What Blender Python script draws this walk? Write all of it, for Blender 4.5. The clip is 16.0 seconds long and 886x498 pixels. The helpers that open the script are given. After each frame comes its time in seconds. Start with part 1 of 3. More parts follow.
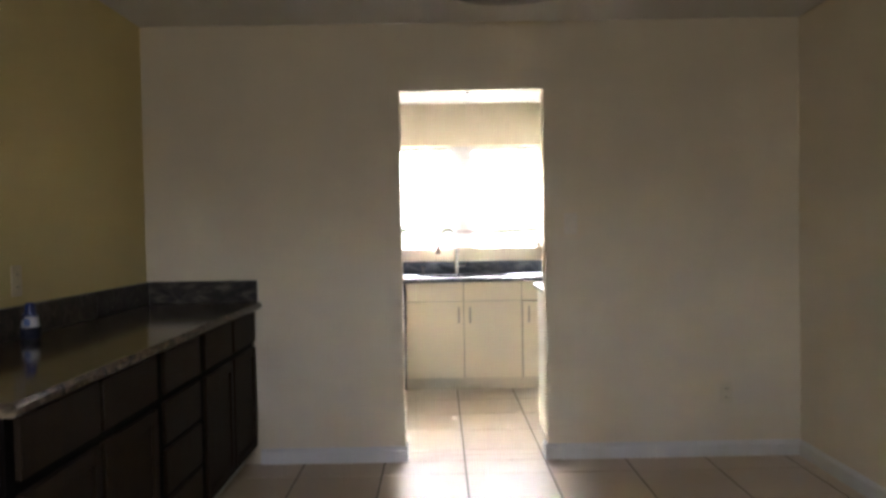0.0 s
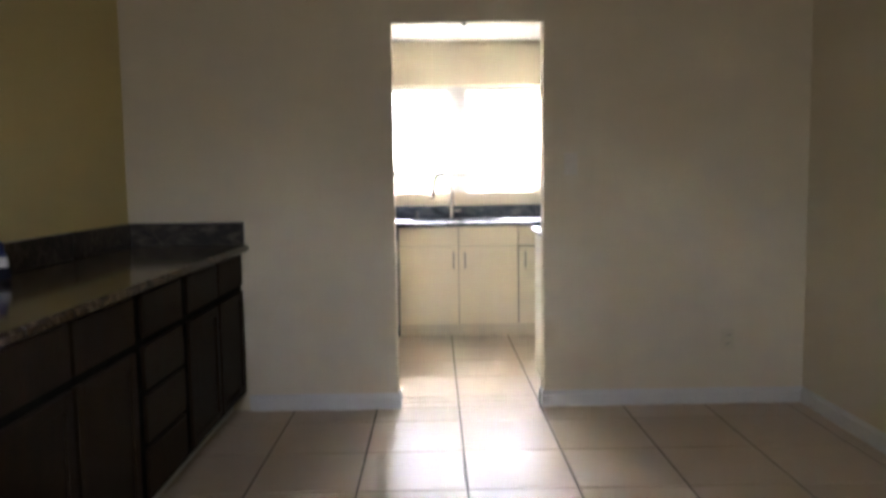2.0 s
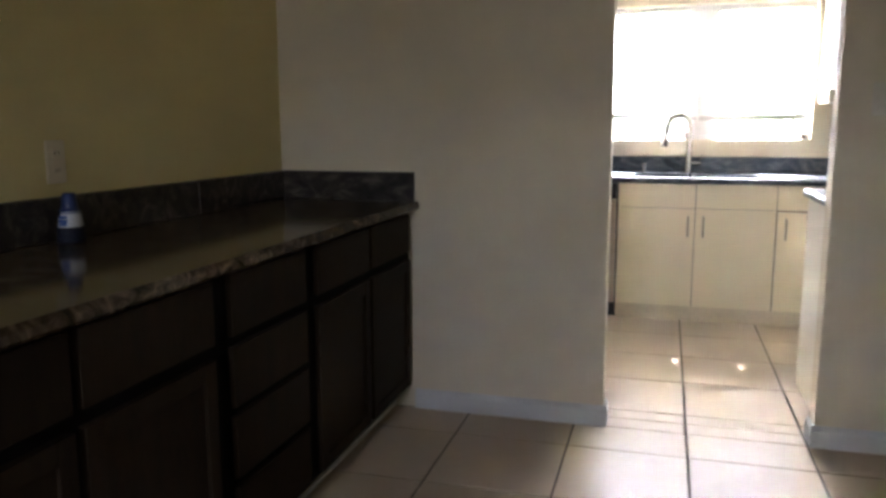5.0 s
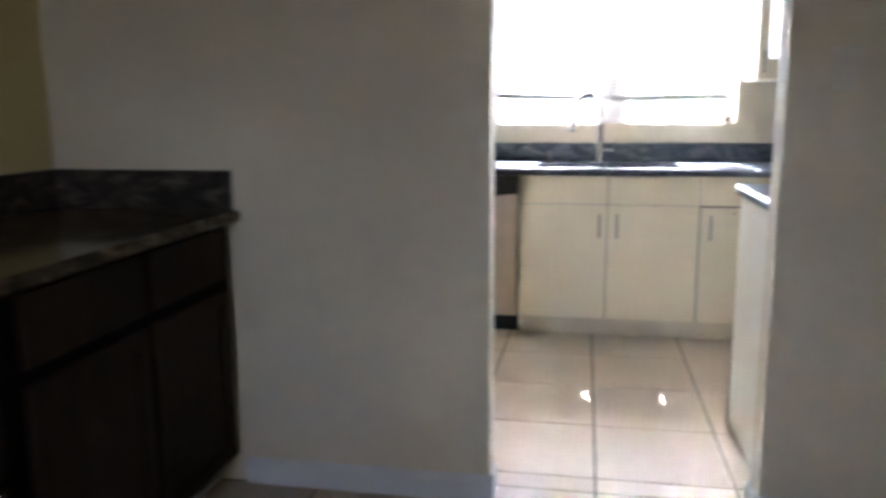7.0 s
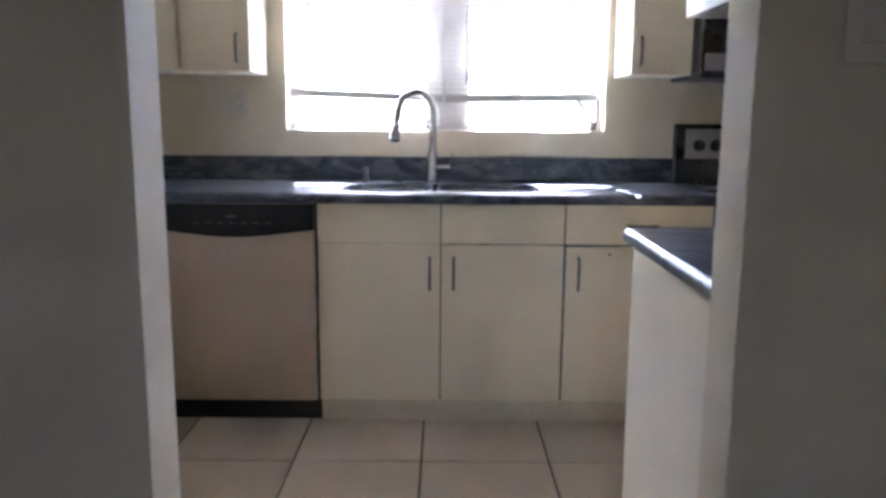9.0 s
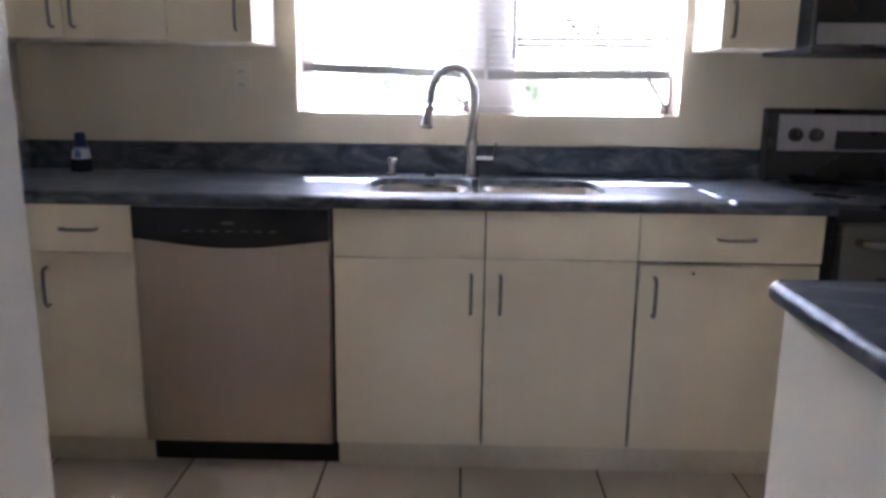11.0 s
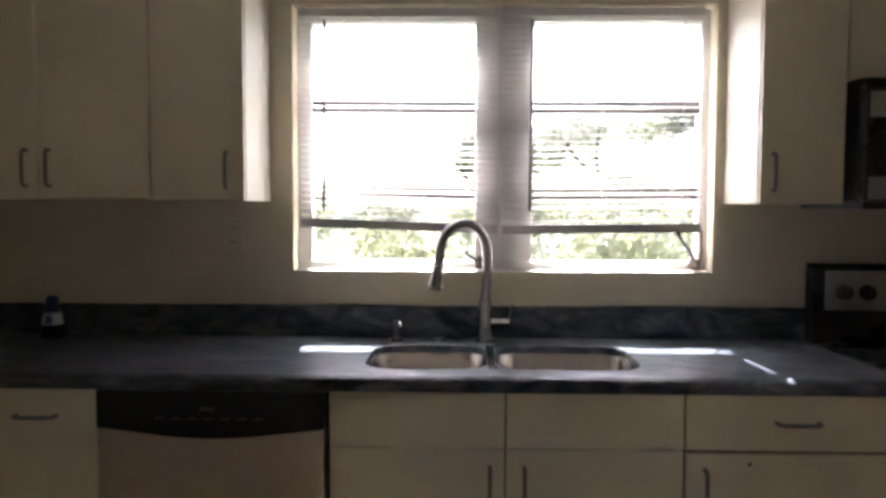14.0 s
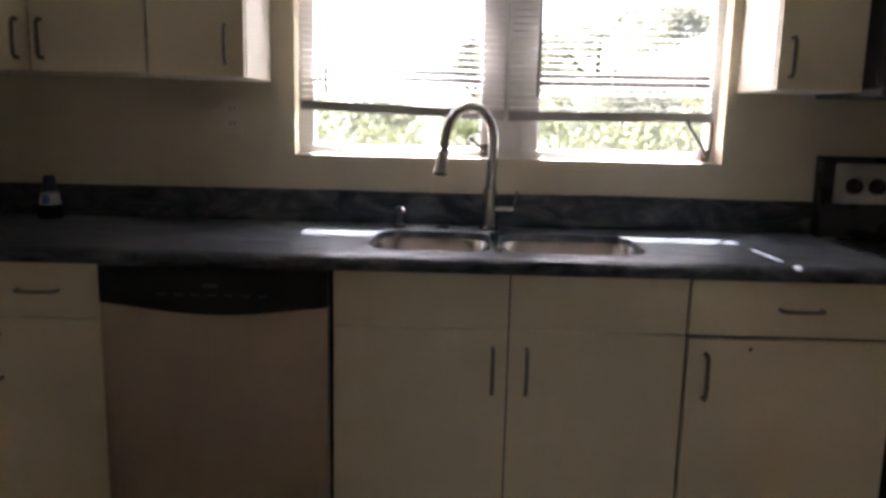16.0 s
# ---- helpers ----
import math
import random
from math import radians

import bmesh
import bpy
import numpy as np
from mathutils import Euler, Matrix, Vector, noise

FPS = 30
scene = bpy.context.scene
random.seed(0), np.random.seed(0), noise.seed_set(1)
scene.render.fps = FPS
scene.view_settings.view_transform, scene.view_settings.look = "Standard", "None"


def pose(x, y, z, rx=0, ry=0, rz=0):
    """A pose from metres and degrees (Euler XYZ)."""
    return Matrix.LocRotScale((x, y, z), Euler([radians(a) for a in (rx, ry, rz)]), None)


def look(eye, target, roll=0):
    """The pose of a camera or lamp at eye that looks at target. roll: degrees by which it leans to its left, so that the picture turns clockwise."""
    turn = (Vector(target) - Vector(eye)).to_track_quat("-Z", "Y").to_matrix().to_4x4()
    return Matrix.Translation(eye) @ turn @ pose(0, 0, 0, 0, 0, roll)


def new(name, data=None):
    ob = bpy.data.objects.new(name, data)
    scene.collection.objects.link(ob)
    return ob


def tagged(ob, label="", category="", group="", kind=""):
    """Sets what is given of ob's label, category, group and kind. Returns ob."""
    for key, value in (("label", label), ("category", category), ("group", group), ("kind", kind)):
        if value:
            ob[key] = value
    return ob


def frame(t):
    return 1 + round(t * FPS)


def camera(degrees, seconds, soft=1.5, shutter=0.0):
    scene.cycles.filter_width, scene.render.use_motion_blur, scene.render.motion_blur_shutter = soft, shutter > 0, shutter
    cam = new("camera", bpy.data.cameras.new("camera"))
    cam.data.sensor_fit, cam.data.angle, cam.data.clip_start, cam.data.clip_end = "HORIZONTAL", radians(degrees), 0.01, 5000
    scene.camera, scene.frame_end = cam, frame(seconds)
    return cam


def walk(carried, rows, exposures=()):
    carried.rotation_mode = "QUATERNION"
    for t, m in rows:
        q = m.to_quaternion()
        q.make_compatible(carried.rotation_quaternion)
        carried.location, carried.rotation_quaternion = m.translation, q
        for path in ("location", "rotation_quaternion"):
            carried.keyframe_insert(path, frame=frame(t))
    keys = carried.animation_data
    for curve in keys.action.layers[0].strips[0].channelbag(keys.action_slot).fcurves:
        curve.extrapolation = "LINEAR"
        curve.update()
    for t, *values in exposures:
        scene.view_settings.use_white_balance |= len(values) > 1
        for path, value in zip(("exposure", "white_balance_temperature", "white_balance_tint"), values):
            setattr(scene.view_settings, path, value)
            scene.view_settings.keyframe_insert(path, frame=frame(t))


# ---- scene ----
cam = camera(59.2, 16.0, soft=3.3, shutter=0.5)
PATH = [
    (0, (-0.182, -6.103, 1.277), (-0.173, -4.104, 1.225), -1.0),
    (0.5, (-0.197, -6.068, 1.314), (-0.178, -4.068, 1.292), -1.0),
    (1, (-0.175, -6.073, 1.264), (-0.163, -4.073, 1.3), -1.0),
    (1.5, (-0.17, -6.004, 1.261), (-0.157, -4.004, 1.23), -0.6),
    (2, (-0.176, -5.941, 1.232), (-0.157, -3.949, 1.049), -0.8),
    (2.5, (-0.158, -5.818, 1.223), (-0.157, -3.847, 0.884), -0.8),
    (3, (-0.143, -5.703, 1.252), (-0.209, -3.746, 0.845), -0.4),
    (3.5, (-0.155, -5.564, 1.234), (-0.345, -3.608, 0.863), -0.3),
    (4, (-0.2, -5.366, 1.224), (-0.533, -3.421, 0.896), 0.0),
    (6.5, (-0.142, -4.296, 1.18), (-0.787, -2.429, 0.866), -0.8),
    (7, (-0.124, -4.07, 1.194), (-0.475, -2.133, 0.841), -0.3),
    (7.5, (-0.073, -3.646, 1.149), (-0.217, -1.682, 0.802), 0.3),
    (8, (-0.039, -3.332, 1.156), (-0.043, -1.362, 0.812), 0.9),
    (8.5, (-0.014, -3.08, 1.168), (0.032, -1.11, 0.826), 1.3),
    (9, (0.007, -2.839, 1.167), (0.008, -0.867, 0.834), 0.4),
    (9.2, (-0.023, -2.769, 1.184), (-0.031, -0.798, 0.847), 0.9),
    (11.5, (-0.079, -2.194, 1.227), (-0.132, -0.243, 0.789), 0.4),
    (12, (-0.082, -2.134, 1.201), (-0.14, -0.187, 0.748), 0.0),
    (12.5, (-0.077, -2.085, 1.21), (-0.146, -0.145, 0.729), -0.1),
    (13, (-0.069, -2.031, 1.292), (-0.15, -0.075, 0.882), -0.3),
    (13.5, (-0.089, -1.989, 1.358), (-0.158, -0.005, 1.113), 0.1),
    (14, (-0.11, -1.976, 1.335), (-0.163, 0.02, 1.218), 0.2),
    (14.5, (-0.116, -1.967, 1.321), (-0.158, 0.028, 1.188), 0.3),
    (15, (-0.121, -1.966, 1.301), (-0.155, 0.023, 1.098), 0.5),
    (15.5, (-0.133, -1.962, 1.273), (-0.16, 0.021, 1.012), 0.8),
    (16, (-0.138, -1.949, 1.256), (-0.175, 0.021, 0.91), 1.3),
]
walk(cam, [(t, look(eye, target, roll)) for t, eye, target, roll in PATH], [(0, 5.76, 5850, 20), (3, 5.5, 5750, 18), (4, 5.36, 5700, 18), (6.5, 5.95, 5450, 19), (7.0, 5.5, 5200, 19), (7.5, 5.12, 5250, 20), (8, 4.82, 5150, 21), (9, 4.6, 5150, 23), (11.5, 4.33, 5150, 26), (12.5, 4.22, 5100, 26), (13, 4.35, 5200, 25), (13.5, 3.88, 5600, 24), (14, 3.04, 5900, 22), (14.5, 2.68, 6000, 22), (15.5, 2.7, 6000, 23), (16, 3.0, 6000, 23)])

# ---- light and exposure ----
SUN_ELEV = 49.0
world = bpy.data.worlds.new("sky")
scene.world = world
world.use_nodes = True
wn = world.node_tree
sky = wn.nodes.new("ShaderNodeTexSky")
sky.sky_type, sky.sun_disc = "NISHITA", False
sky.air_density, sky.dust_density, sky.ozone_density = 0.9, 3.0, 0.7
sky.sun_elevation, sky.sun_rotation = radians(SUN_ELEV), radians(0)
haze = wn.nodes.new("ShaderNodeHueSaturation")
haze.inputs["Saturation"].default_value = 0.5
wn.links.new(sky.outputs["Color"], haze.inputs["Color"])
wn.links.new(haze.outputs["Color"], wn.nodes["Background"].inputs["Color"])
wn.nodes["Background"].inputs["Strength"].default_value = 0.15

sun_data = bpy.data.lights.new("sun", "SUN")
sun_data.energy, sun_data.angle, sun_data.color = 5.0, radians(0.53), (1.0, 0.95, 0.86)
sun = new("sun", sun_data)
sun.matrix_world = look((0.0, 20 * math.cos(radians(SUN_ELEV)), 20 * math.sin(radians(SUN_ELEV))), (0.79, 0, 0))

# daylight through the window in the wall behind
back_data = bpy.data.lights.new("back_window_light", "AREA")
back_data.shape, back_data.size, back_data.size_y = "RECTANGLE", 0.68, 0.48
back_data.energy, back_data.color = 0.345, (1.0, 0.97, 0.86)
back_light = new("back_window_light", back_data)
back_light.matrix_world = look((-0.6, -8.06, 1.55), (-0.3, -1.85, 1.2))

# ---- materials ----
MATS = {}


def mat(name, colour, rough=0.5, metal=0.0, var=0.12, scale=6.0, fine=60.0, bump=0.0, spec=0.5, stretch=(1, 1, 1), rnd=0.0, coat=0.0):
    """A surface with two scales of mottling, roughness variation and fine relief."""
    m = bpy.data.materials.new(name)
    m.use_nodes = True
    nt = m.node_tree
    p = nt.nodes["Principled BSDF"]
    p.inputs["Roughness"].default_value, p.inputs["Metallic"].default_value = rough, metal
    p.inputs["Specular IOR Level"].default_value = spec
    p.inputs["Coat Weight"].default_value = coat
    tc = nt.nodes.new("ShaderNodeTexCoord")
    mp = nt.nodes.new("ShaderNodeMapping")
    mp.inputs["Scale"].default_value = stretch
    nt.links.new(tc.outputs["Object"], mp.inputs["Vector"])
    big, small = nt.nodes.new("ShaderNodeTexNoise"), nt.nodes.new("ShaderNodeTexNoise")
    for n, sc in ((big, scale), (small, fine)):
        n.inputs["Scale"].default_value, n.inputs["Detail"].default_value = sc, 4.0
        nt.links.new(mp.outputs["Vector"], n.inputs["Vector"])
    mx = nt.nodes.new("ShaderNodeMix")
    mx.inputs["Factor"].default_value = 0.4
    nt.links.new(big.outputs["Fac"], mx.inputs["A"])
    nt.links.new(small.outputs["Fac"], mx.inputs["B"])
    ramp = nt.nodes.new("ShaderNodeValToRGB")
    lo = [c * (1 - var) for c in colour]
    hi = [min(1, c * (1 + var)) for c in colour]
    ramp.color_ramp.elements[0].position, ramp.color_ramp.elements[1].position = 0.3, 0.7
    ramp.color_ramp.elements[0].color, ramp.color_ramp.elements[1].color = (*lo, 1), (*hi, 1)
    nt.links.new(mx.outputs["Result"], ramp.inputs["Fac"])
    out = ramp.outputs["Color"]
    if rnd:
        oi = nt.nodes.new("ShaderNodeObjectInfo")
        mr = nt.nodes.new("ShaderNodeMapRange")
        mr.inputs["To Min"].default_value, mr.inputs["To Max"].default_value = 1 - rnd, 1 + rnd
        nt.links.new(oi.outputs["Random"], mr.inputs["Value"])
        vm = nt.nodes.new("ShaderNodeVectorMath")
        vm.operation = "SCALE"
        nt.links.new(out, vm.inputs[0])
        nt.links.new(mr.outputs["Result"], vm.inputs["Scale"])
        out = vm.outputs["Vector"]
    nt.links.new(out, p.inputs["Base Color"])
    rr = nt.nodes.new("ShaderNodeMapRange")
    rr.inputs["To Min"].default_value, rr.inputs["To Max"].default_value = max(0.02, rough * 0.8), min(1, rough * 1.2)
    nt.links.new(big.outputs["Fac"], rr.inputs["Value"])
    nt.links.new(rr.outputs["Result"], p.inputs["Roughness"])
    if bump:
        b = nt.nodes.new("ShaderNodeBump")
        b.inputs["Strength"].default_value, b.inputs["Distance"].default_value = bump, 0.003
        nt.links.new(small.outputs["Fac"], b.inputs["Height"])
        nt.links.new(b.outputs["Normal"], p.inputs["Normal"])
    MATS[name] = m
    return m


def swirl_mat(name, dark, mid, light, rough, scale=1.5, twist=2.6):
    """Laminate with drawn-out, folded veins of lighter colour."""
    m = mat(name, dark, rough, 0, 0.1)
    nt = m.node_tree
    p = nt.nodes["Principled BSDF"]
    tc = nt.nodes.new("ShaderNodeTexCoord")
    mp = nt.nodes.new("ShaderNodeMapping")
    mp.inputs["Scale"].default_value, mp.inputs["Rotation"].default_value = (2.6, 5.5, 5.5), (0.2, 0.3, 0.45)
    n1 = nt.nodes.new("ShaderNodeTexNoise")
    n1.inputs["Scale"].default_value, n1.inputs["Detail"].default_value, n1.inputs["Distortion"].default_value = scale, 8, twist
    n1.inputs["Roughness"].default_value = 0.62
    ramp = nt.nodes.new("ShaderNodeValToRGB")
    e = ramp.color_ramp.elements
    e[0].position, e[0].color = 0.36, (*dark, 1)
    e[1].position, e[1].color = 0.72, (*light, 1)
    k = e.new(0.52)
    k.color = (*mid, 1)
    nt.links.new(tc.outputs["Object"], mp.inputs["Vector"])
    nt.links.new(mp.outputs["Vector"], n1.inputs["Vector"])
    nt.links.new(n1.outputs["Fac"], ramp.inputs["Fac"])
    nt.links.new(ramp.outputs["Color"], p.inputs["Base Color"])
    return m


def glass_mat(name, tint, rough=0.0):
    m = bpy.data.materials.new(name)
    m.use_nodes = True
    p = m.node_tree.nodes["Principled BSDF"]
    p.inputs["Base Color"].default_value = (*tint, 1)
    p.inputs["Transmission Weight"].default_value, p.inputs["Roughness"].default_value, p.inputs["IOR"].default_value = 1, rough, 1.45
    MATS[name] = m
    return m


wall_paint = mat("wall_paint", (0.66, 0.585, 0.435), 0.7, 0, 0.05, 1.3, 160, 0.25)
# cream wall colour turned yellow to carry the warm light on the left
left_warm_lit = mat("wall_warm_lit", (0.625, 0.525, 0.235), 0.7, 0, 0.05, 1.3, 160, 0.25)
ceil_paint = mat("ceiling_paint", (0.74, 0.72, 0.67), 0.85, 0, 0.05, 2.0, 90, 0.5)
trim_paint = mat("trim_paint", (0.62, 0.615, 0.59), 0.45, 0, 0.05, 3, 60, 0.05)
grout = mat("grout", (0.075, 0.060, 0.048), 0.9, 0, 0.25, 5, 120, 0.3)
tile_m = mat("floor_tile", (0.54, 0.447, 0.345), 0.33, 0, 0.05, 2.4, 24, 0.02, spec=0.3, rnd=0.04)
MATS["floor_tile"].node_tree.nodes["Principled BSDF"].inputs["IOR"].default_value = 1.2
cab_white = mat("cream_thermofoil", (0.73, 0.645, 0.475), 0.42, 0, 0.03, 2.0, 80, 0.02)
# cabinet cream taken darker: shade of the toe recess is in this colour
toe_shade_m = mat("toe_board_shade", (0.60, 0.525, 0.39), 0.55, 0, 0.12, 4.0, 50, 0.1)
cab_side = mat("white_cabinet_side", (0.75, 0.70, 0.58), 0.45, 0, 0.03, 2.0, 80, 0.05)
# cabinet body darkened to paint the shade in the thin gaps between fronts
carcass = mat("carcass_gap_shade", (0.11, 0.09, 0.065), 0.8, 0, 0.15, 6, 60)
dark_gap = mat("dark_gap", (0.02, 0.018, 0.016), 0.8)
espresso = mat("espresso_wood", (0.024, 0.016, 0.0095), 0.6, 0, 0.4, 3, 40, 0.15, spec=0.06, stretch=(6, 6, 0.7))
# near black, so the shade between the espresso fronts is painted in
shaded_frame = mat("shaded_face_frame", (0.004, 0.003, 0.0025), 0.7, 0, 0.3, 3, 40, 0.1, spec=0.05)
kitchen_top = swirl_mat("grey_swirl_laminate", (0.032, 0.039, 0.050), (0.080, 0.092, 0.108), (0.19, 0.195, 0.20), 0.32, 2.6, 1.2)
# worktop stone again at half tone: the upright splash's shade is in its colour
dining_splash_shaded = swirl_mat("brown_swirl_shaded", (0.012, 0.010, 0.008), (0.036, 0.028, 0.021), (0.13, 0.105, 0.08), 0.3, 2.6, 1.2)
MATS["brown_swirl_shaded"].node_tree.nodes["Principled BSDF"].inputs["Specular IOR Level"].default_value = 0.25
edge_top = swirl_mat("grey_swirl_edge", (0.026, 0.032, 0.040), (0.062, 0.072, 0.084), (0.17, 0.17, 0.17), 0.3, 2.8, 1.2)
dining_top = swirl_mat("brown_swirl_stone", (0.020, 0.015, 0.010), (0.080, 0.057, 0.035), (0.26, 0.19, 0.115), 0.11, 3.2, 1.0)
MATS["brown_swirl_stone"].node_tree.nodes["Principled BSDF"].inputs["Specular IOR Level"].default_value = 0.22
MATS["grey_swirl_laminate"].node_tree.nodes["Principled BSDF"].inputs["Specular IOR Level"].default_value = 0.45
for top in ("grey_swirl_laminate", "grey_swirl_edge"):
    MATS[top].node_tree.nodes["Principled BSDF"].inputs["IOR"].default_value = 1.27
steel = mat("brushed_steel", (0.43, 0.355, 0.285), 0.36, 1.0, 0.06, 3, 120, 0.06, stretch=(40, 1, 1))
chrome = mat("brushed_nickel", (0.40, 0.395, 0.385), 0.25, 1.0, 0.05, 8, 90)
bowl_steel = mat("sink_steel", (0.33, 0.30, 0.265), 0.24, 1.0, 0.05, 6, 90)
nickel = mat("dull_nickel", (0.20, 0.185, 0.17), 0.35, 1.0, 0.08, 20, 90)
oven_steel = mat("dark_steel", (0.17, 0.16, 0.15), 0.34, 1.0, 0.06, 3, 120, 0.06, stretch=(40, 1, 1))
fascia_steel = mat("fascia_steel", (0.36, 0.36, 0.375), 0.3, 1.0, 0.08, 3, 120, 0.05, stretch=(40, 1, 1))
black_gloss = mat("black_gloss", (0.012, 0.013, 0.017), 0.28, 0, 0.05, 8, 60)
panel_black = mat("panel_black", (0.010, 0.011, 0.014), 0.4, 0, 0.2, 8, 60, spec=0.25)
black_matte = mat("black_matte", (0.015, 0.015, 0.017), 0.55, 0, 0.2, 8, 60)
white_plastic = mat("ivory_plastic", (0.66, 0.60, 0.48), 0.5, 0, 0.03, 8, 60)
old_ivory = mat("aged_ivory_plastic", (0.62, 0.55, 0.39), 0.5, 0, 0.04, 8, 60)
clear_plate = mat("polished_plate", (0.68, 0.63, 0.54), 0.12, 0.0, 0.06, 8, 60)
vinyl = mat("window_vinyl", (0.56, 0.55, 0.53), 0.5, 0, 0.05, 5, 60)
bar_bronze = mat("bar_bronze", (0.16, 0.14, 0.13), 0.5, 0.3, 0.1, 5, 60)
sill_m = mat("sill_stone", (0.46, 0.43, 0.37), 0.6, 0, 0.12, 6, 60, 0.1)
slat_m = mat("blind_slat", (0.56, 0.545, 0.52), 0.5, 0, 0.04, 5, 60)
rail_m = mat("blind_rail", (0.42, 0.40, 0.38), 0.45, 0, 0.05, 5, 60)
cord_m = mat("cord", (0.55, 0.53, 0.5), 0.8)
blue_cap = mat("blue_plastic", (0.01, 0.025, 0.12), 0.3)
label_white = mat("label_white", (0.62, 0.63, 0.65), 0.4)
label_blue = mat("label_blue", (0.05, 0.13, 0.42), 0.4)
scuff_m = mat("scuff", (0.62, 0.56, 0.47), 0.5, 0, 0.2, 20, 90)
print_grey = mat("print_grey", (0.06, 0.06, 0.065), 0.5)
navy = mat("navy_base", (0.008, 0.010, 0.02), 0.6, spec=0.2)
lamp_rim = mat("lamp_rim", (0.45, 0.42, 0.37), 0.3, 0.9, 0.05)
lamp_glass = mat("lamp_glass", (0.34, 0.38, 0.34), 0.3, 0, 0.04, 5, 40)
pane_glass = glass_mat("pane_glass", (1, 1, 1))
ext_wall_m = mat("stucco", (0.62, 0.58, 0.52), 0.9, 0, 0.1, 2, 60, 0.4)
white_wall_m = mat("white_siding", (0.82, 0.77, 0.66), 0.8, 0, 0.05, 2, 40, 0.2)
grass_m = mat("lawn", (0.07, 0.11, 0.03), 0.95, 0, 0.35, 0.8, 14, 0.6)
bark_m = mat("bark", (0.10, 0.075, 0.055), 0.9, 0, 0.3, 4, 30, 0.6)


def leaf_mat(name, colour):
    """A leaf that lets part of the light through."""
    m = mat(name, colour, 0.6, 0, 0.4, 0.9, 9)
    nt = m.node_tree
    p, out = nt.nodes["Principled BSDF"], nt.nodes["Material Output"]
    tr, mx = nt.nodes.new("ShaderNodeBsdfTranslucent"), nt.nodes.new("ShaderNodeMixShader")
    tr.inputs["Color"].default_value = (colour[0] * 2.4, colour[1] * 2.2, colour[2] * 1.6, 1)
    mx.inputs["Fac"].default_value = 0.6
    nt.links.new(p.outputs["BSDF"], mx.inputs[1])
    nt.links.new(tr.outputs["BSDF"], mx.inputs[2])
    nt.links.new(mx.outputs["Shader"], out.inputs["Surface"])
    return m


# both leaf greens are paled: window glare and distance haze are mixed in
leaf_m = leaf_mat("leaf", (0.16, 0.18, 0.125))
leaf_hazed = leaf_mat("hazed_leaf", (0.15, 0.165, 0.145))
rust_m = mat("worn_bronze", (0.12, 0.085, 0.06), 0.6, 0.2, 0.3, 30, 90)

# ---- mesh helpers ----
ORIGIN = {}


def bx(bm, x0, y0, z0, x1, y1, z1, bev=0.0, seg=2):
    vs = [bm.verts.new((x, y, z)) for x in (x0, x1) for y in (y0, y1) for z in (z0, z1)]
    fs = [bm.faces.new([vs[i] for i in f]) for f in ((0, 1, 3, 2), (4, 6, 7, 5), (0, 4, 5, 1), (2, 3, 7, 6), (0, 2, 6, 4), (1, 5, 7, 3))]
    if bev:
        es = list({e for f in fs for e in f.edges})
        bmesh.ops.bevel(bm, geom=es, offset=bev, segments=seg, profile=0.5, affect="EDGES", clamp_overlap=True)
    return bm


def box(*a, **k):
    return bx(bmesh.new(), *a, **k)


def lathe(bm, prof, x, y, n=24):
    """Spin (radius, z) pairs round the upright axis at x, y."""
    rings = []
    for r, z in prof:
        if r < 1e-5:
            rings.append([bm.verts.new((x, y, z))])
        else:
            rings.append([bm.verts.new((x + r * math.cos(2 * math.pi * i / n), y + r * math.sin(2 * math.pi * i / n), z)) for i in range(n)])
    for a, b in zip(rings, rings[1:]):
        for i in range(n):
            j = (i + 1) % n
            q = [a[i % len(a)], a[j % len(a)], b[j % len(b)], b[i % len(b)]]
            q = list(dict.fromkeys(q))
            if len(q) > 2:
                bm.faces.new(q)
    return bm


def tube(bm, pts, radii, n=12):
    """A round tube along points; radii: one for all, or one for each."""
    pts = [Vector(p) for p in pts]
    if not isinstance(radii, (list, tuple)):
        radii = [radii] * len(pts)
    rings = []
    side = None
    for i, p in enumerate(pts):
        d = (pts[min(i + 1, len(pts) - 1)] - pts[max(i - 1, 0)]).normalized()
        if side is None:
            side = d.orthogonal().normalized()
        side = (side - d * side.dot(d)).normalized()
        up = d.cross(side)
        rings.append([bm.verts.new(p + radii[i] * (math.cos(2 * math.pi * k / n) * side + math.sin(2 * math.pi * k / n) * up)) for k in range(n)])
    for a, b in zip(rings, rings[1:]):
        for i in range(n):
            bm.faces.new((a[i], a[(i + 1) % n], b[(i + 1) % n], b[i]))
    bm.faces.new(rings[0][::-1])
    bm.faces.new(rings[-1])
    return bm


def prism(bm, outline, axis, a, b, bev=0.0):
    """Extrude a 2D outline along an axis from a to b."""
    def at(u, v, w):
        return {"x": (w, u, v), "y": (u, w, v), "z": (u, v, w)}[axis]
    lo = [bm.verts.new(at(u, v, a)) for u, v in outline]
    hi = [bm.verts.new(at(u, v, b)) for u, v in outline]
    n = len(outline)
    fs = [bm.faces.new(lo[::-1]), bm.faces.new(hi)]
    fs += [bm.faces.new((lo[i], lo[(i + 1) % n], hi[(i + 1) % n], hi[i])) for i in range(n)]
    if bev:
        bmesh.ops.bevel(bm, geom=list({e for f in fs[:2] for e in f.edges}), offset=bev, segments=2, profile=0.5, affect="EDGES", clamp_overlap=True)
    return bm


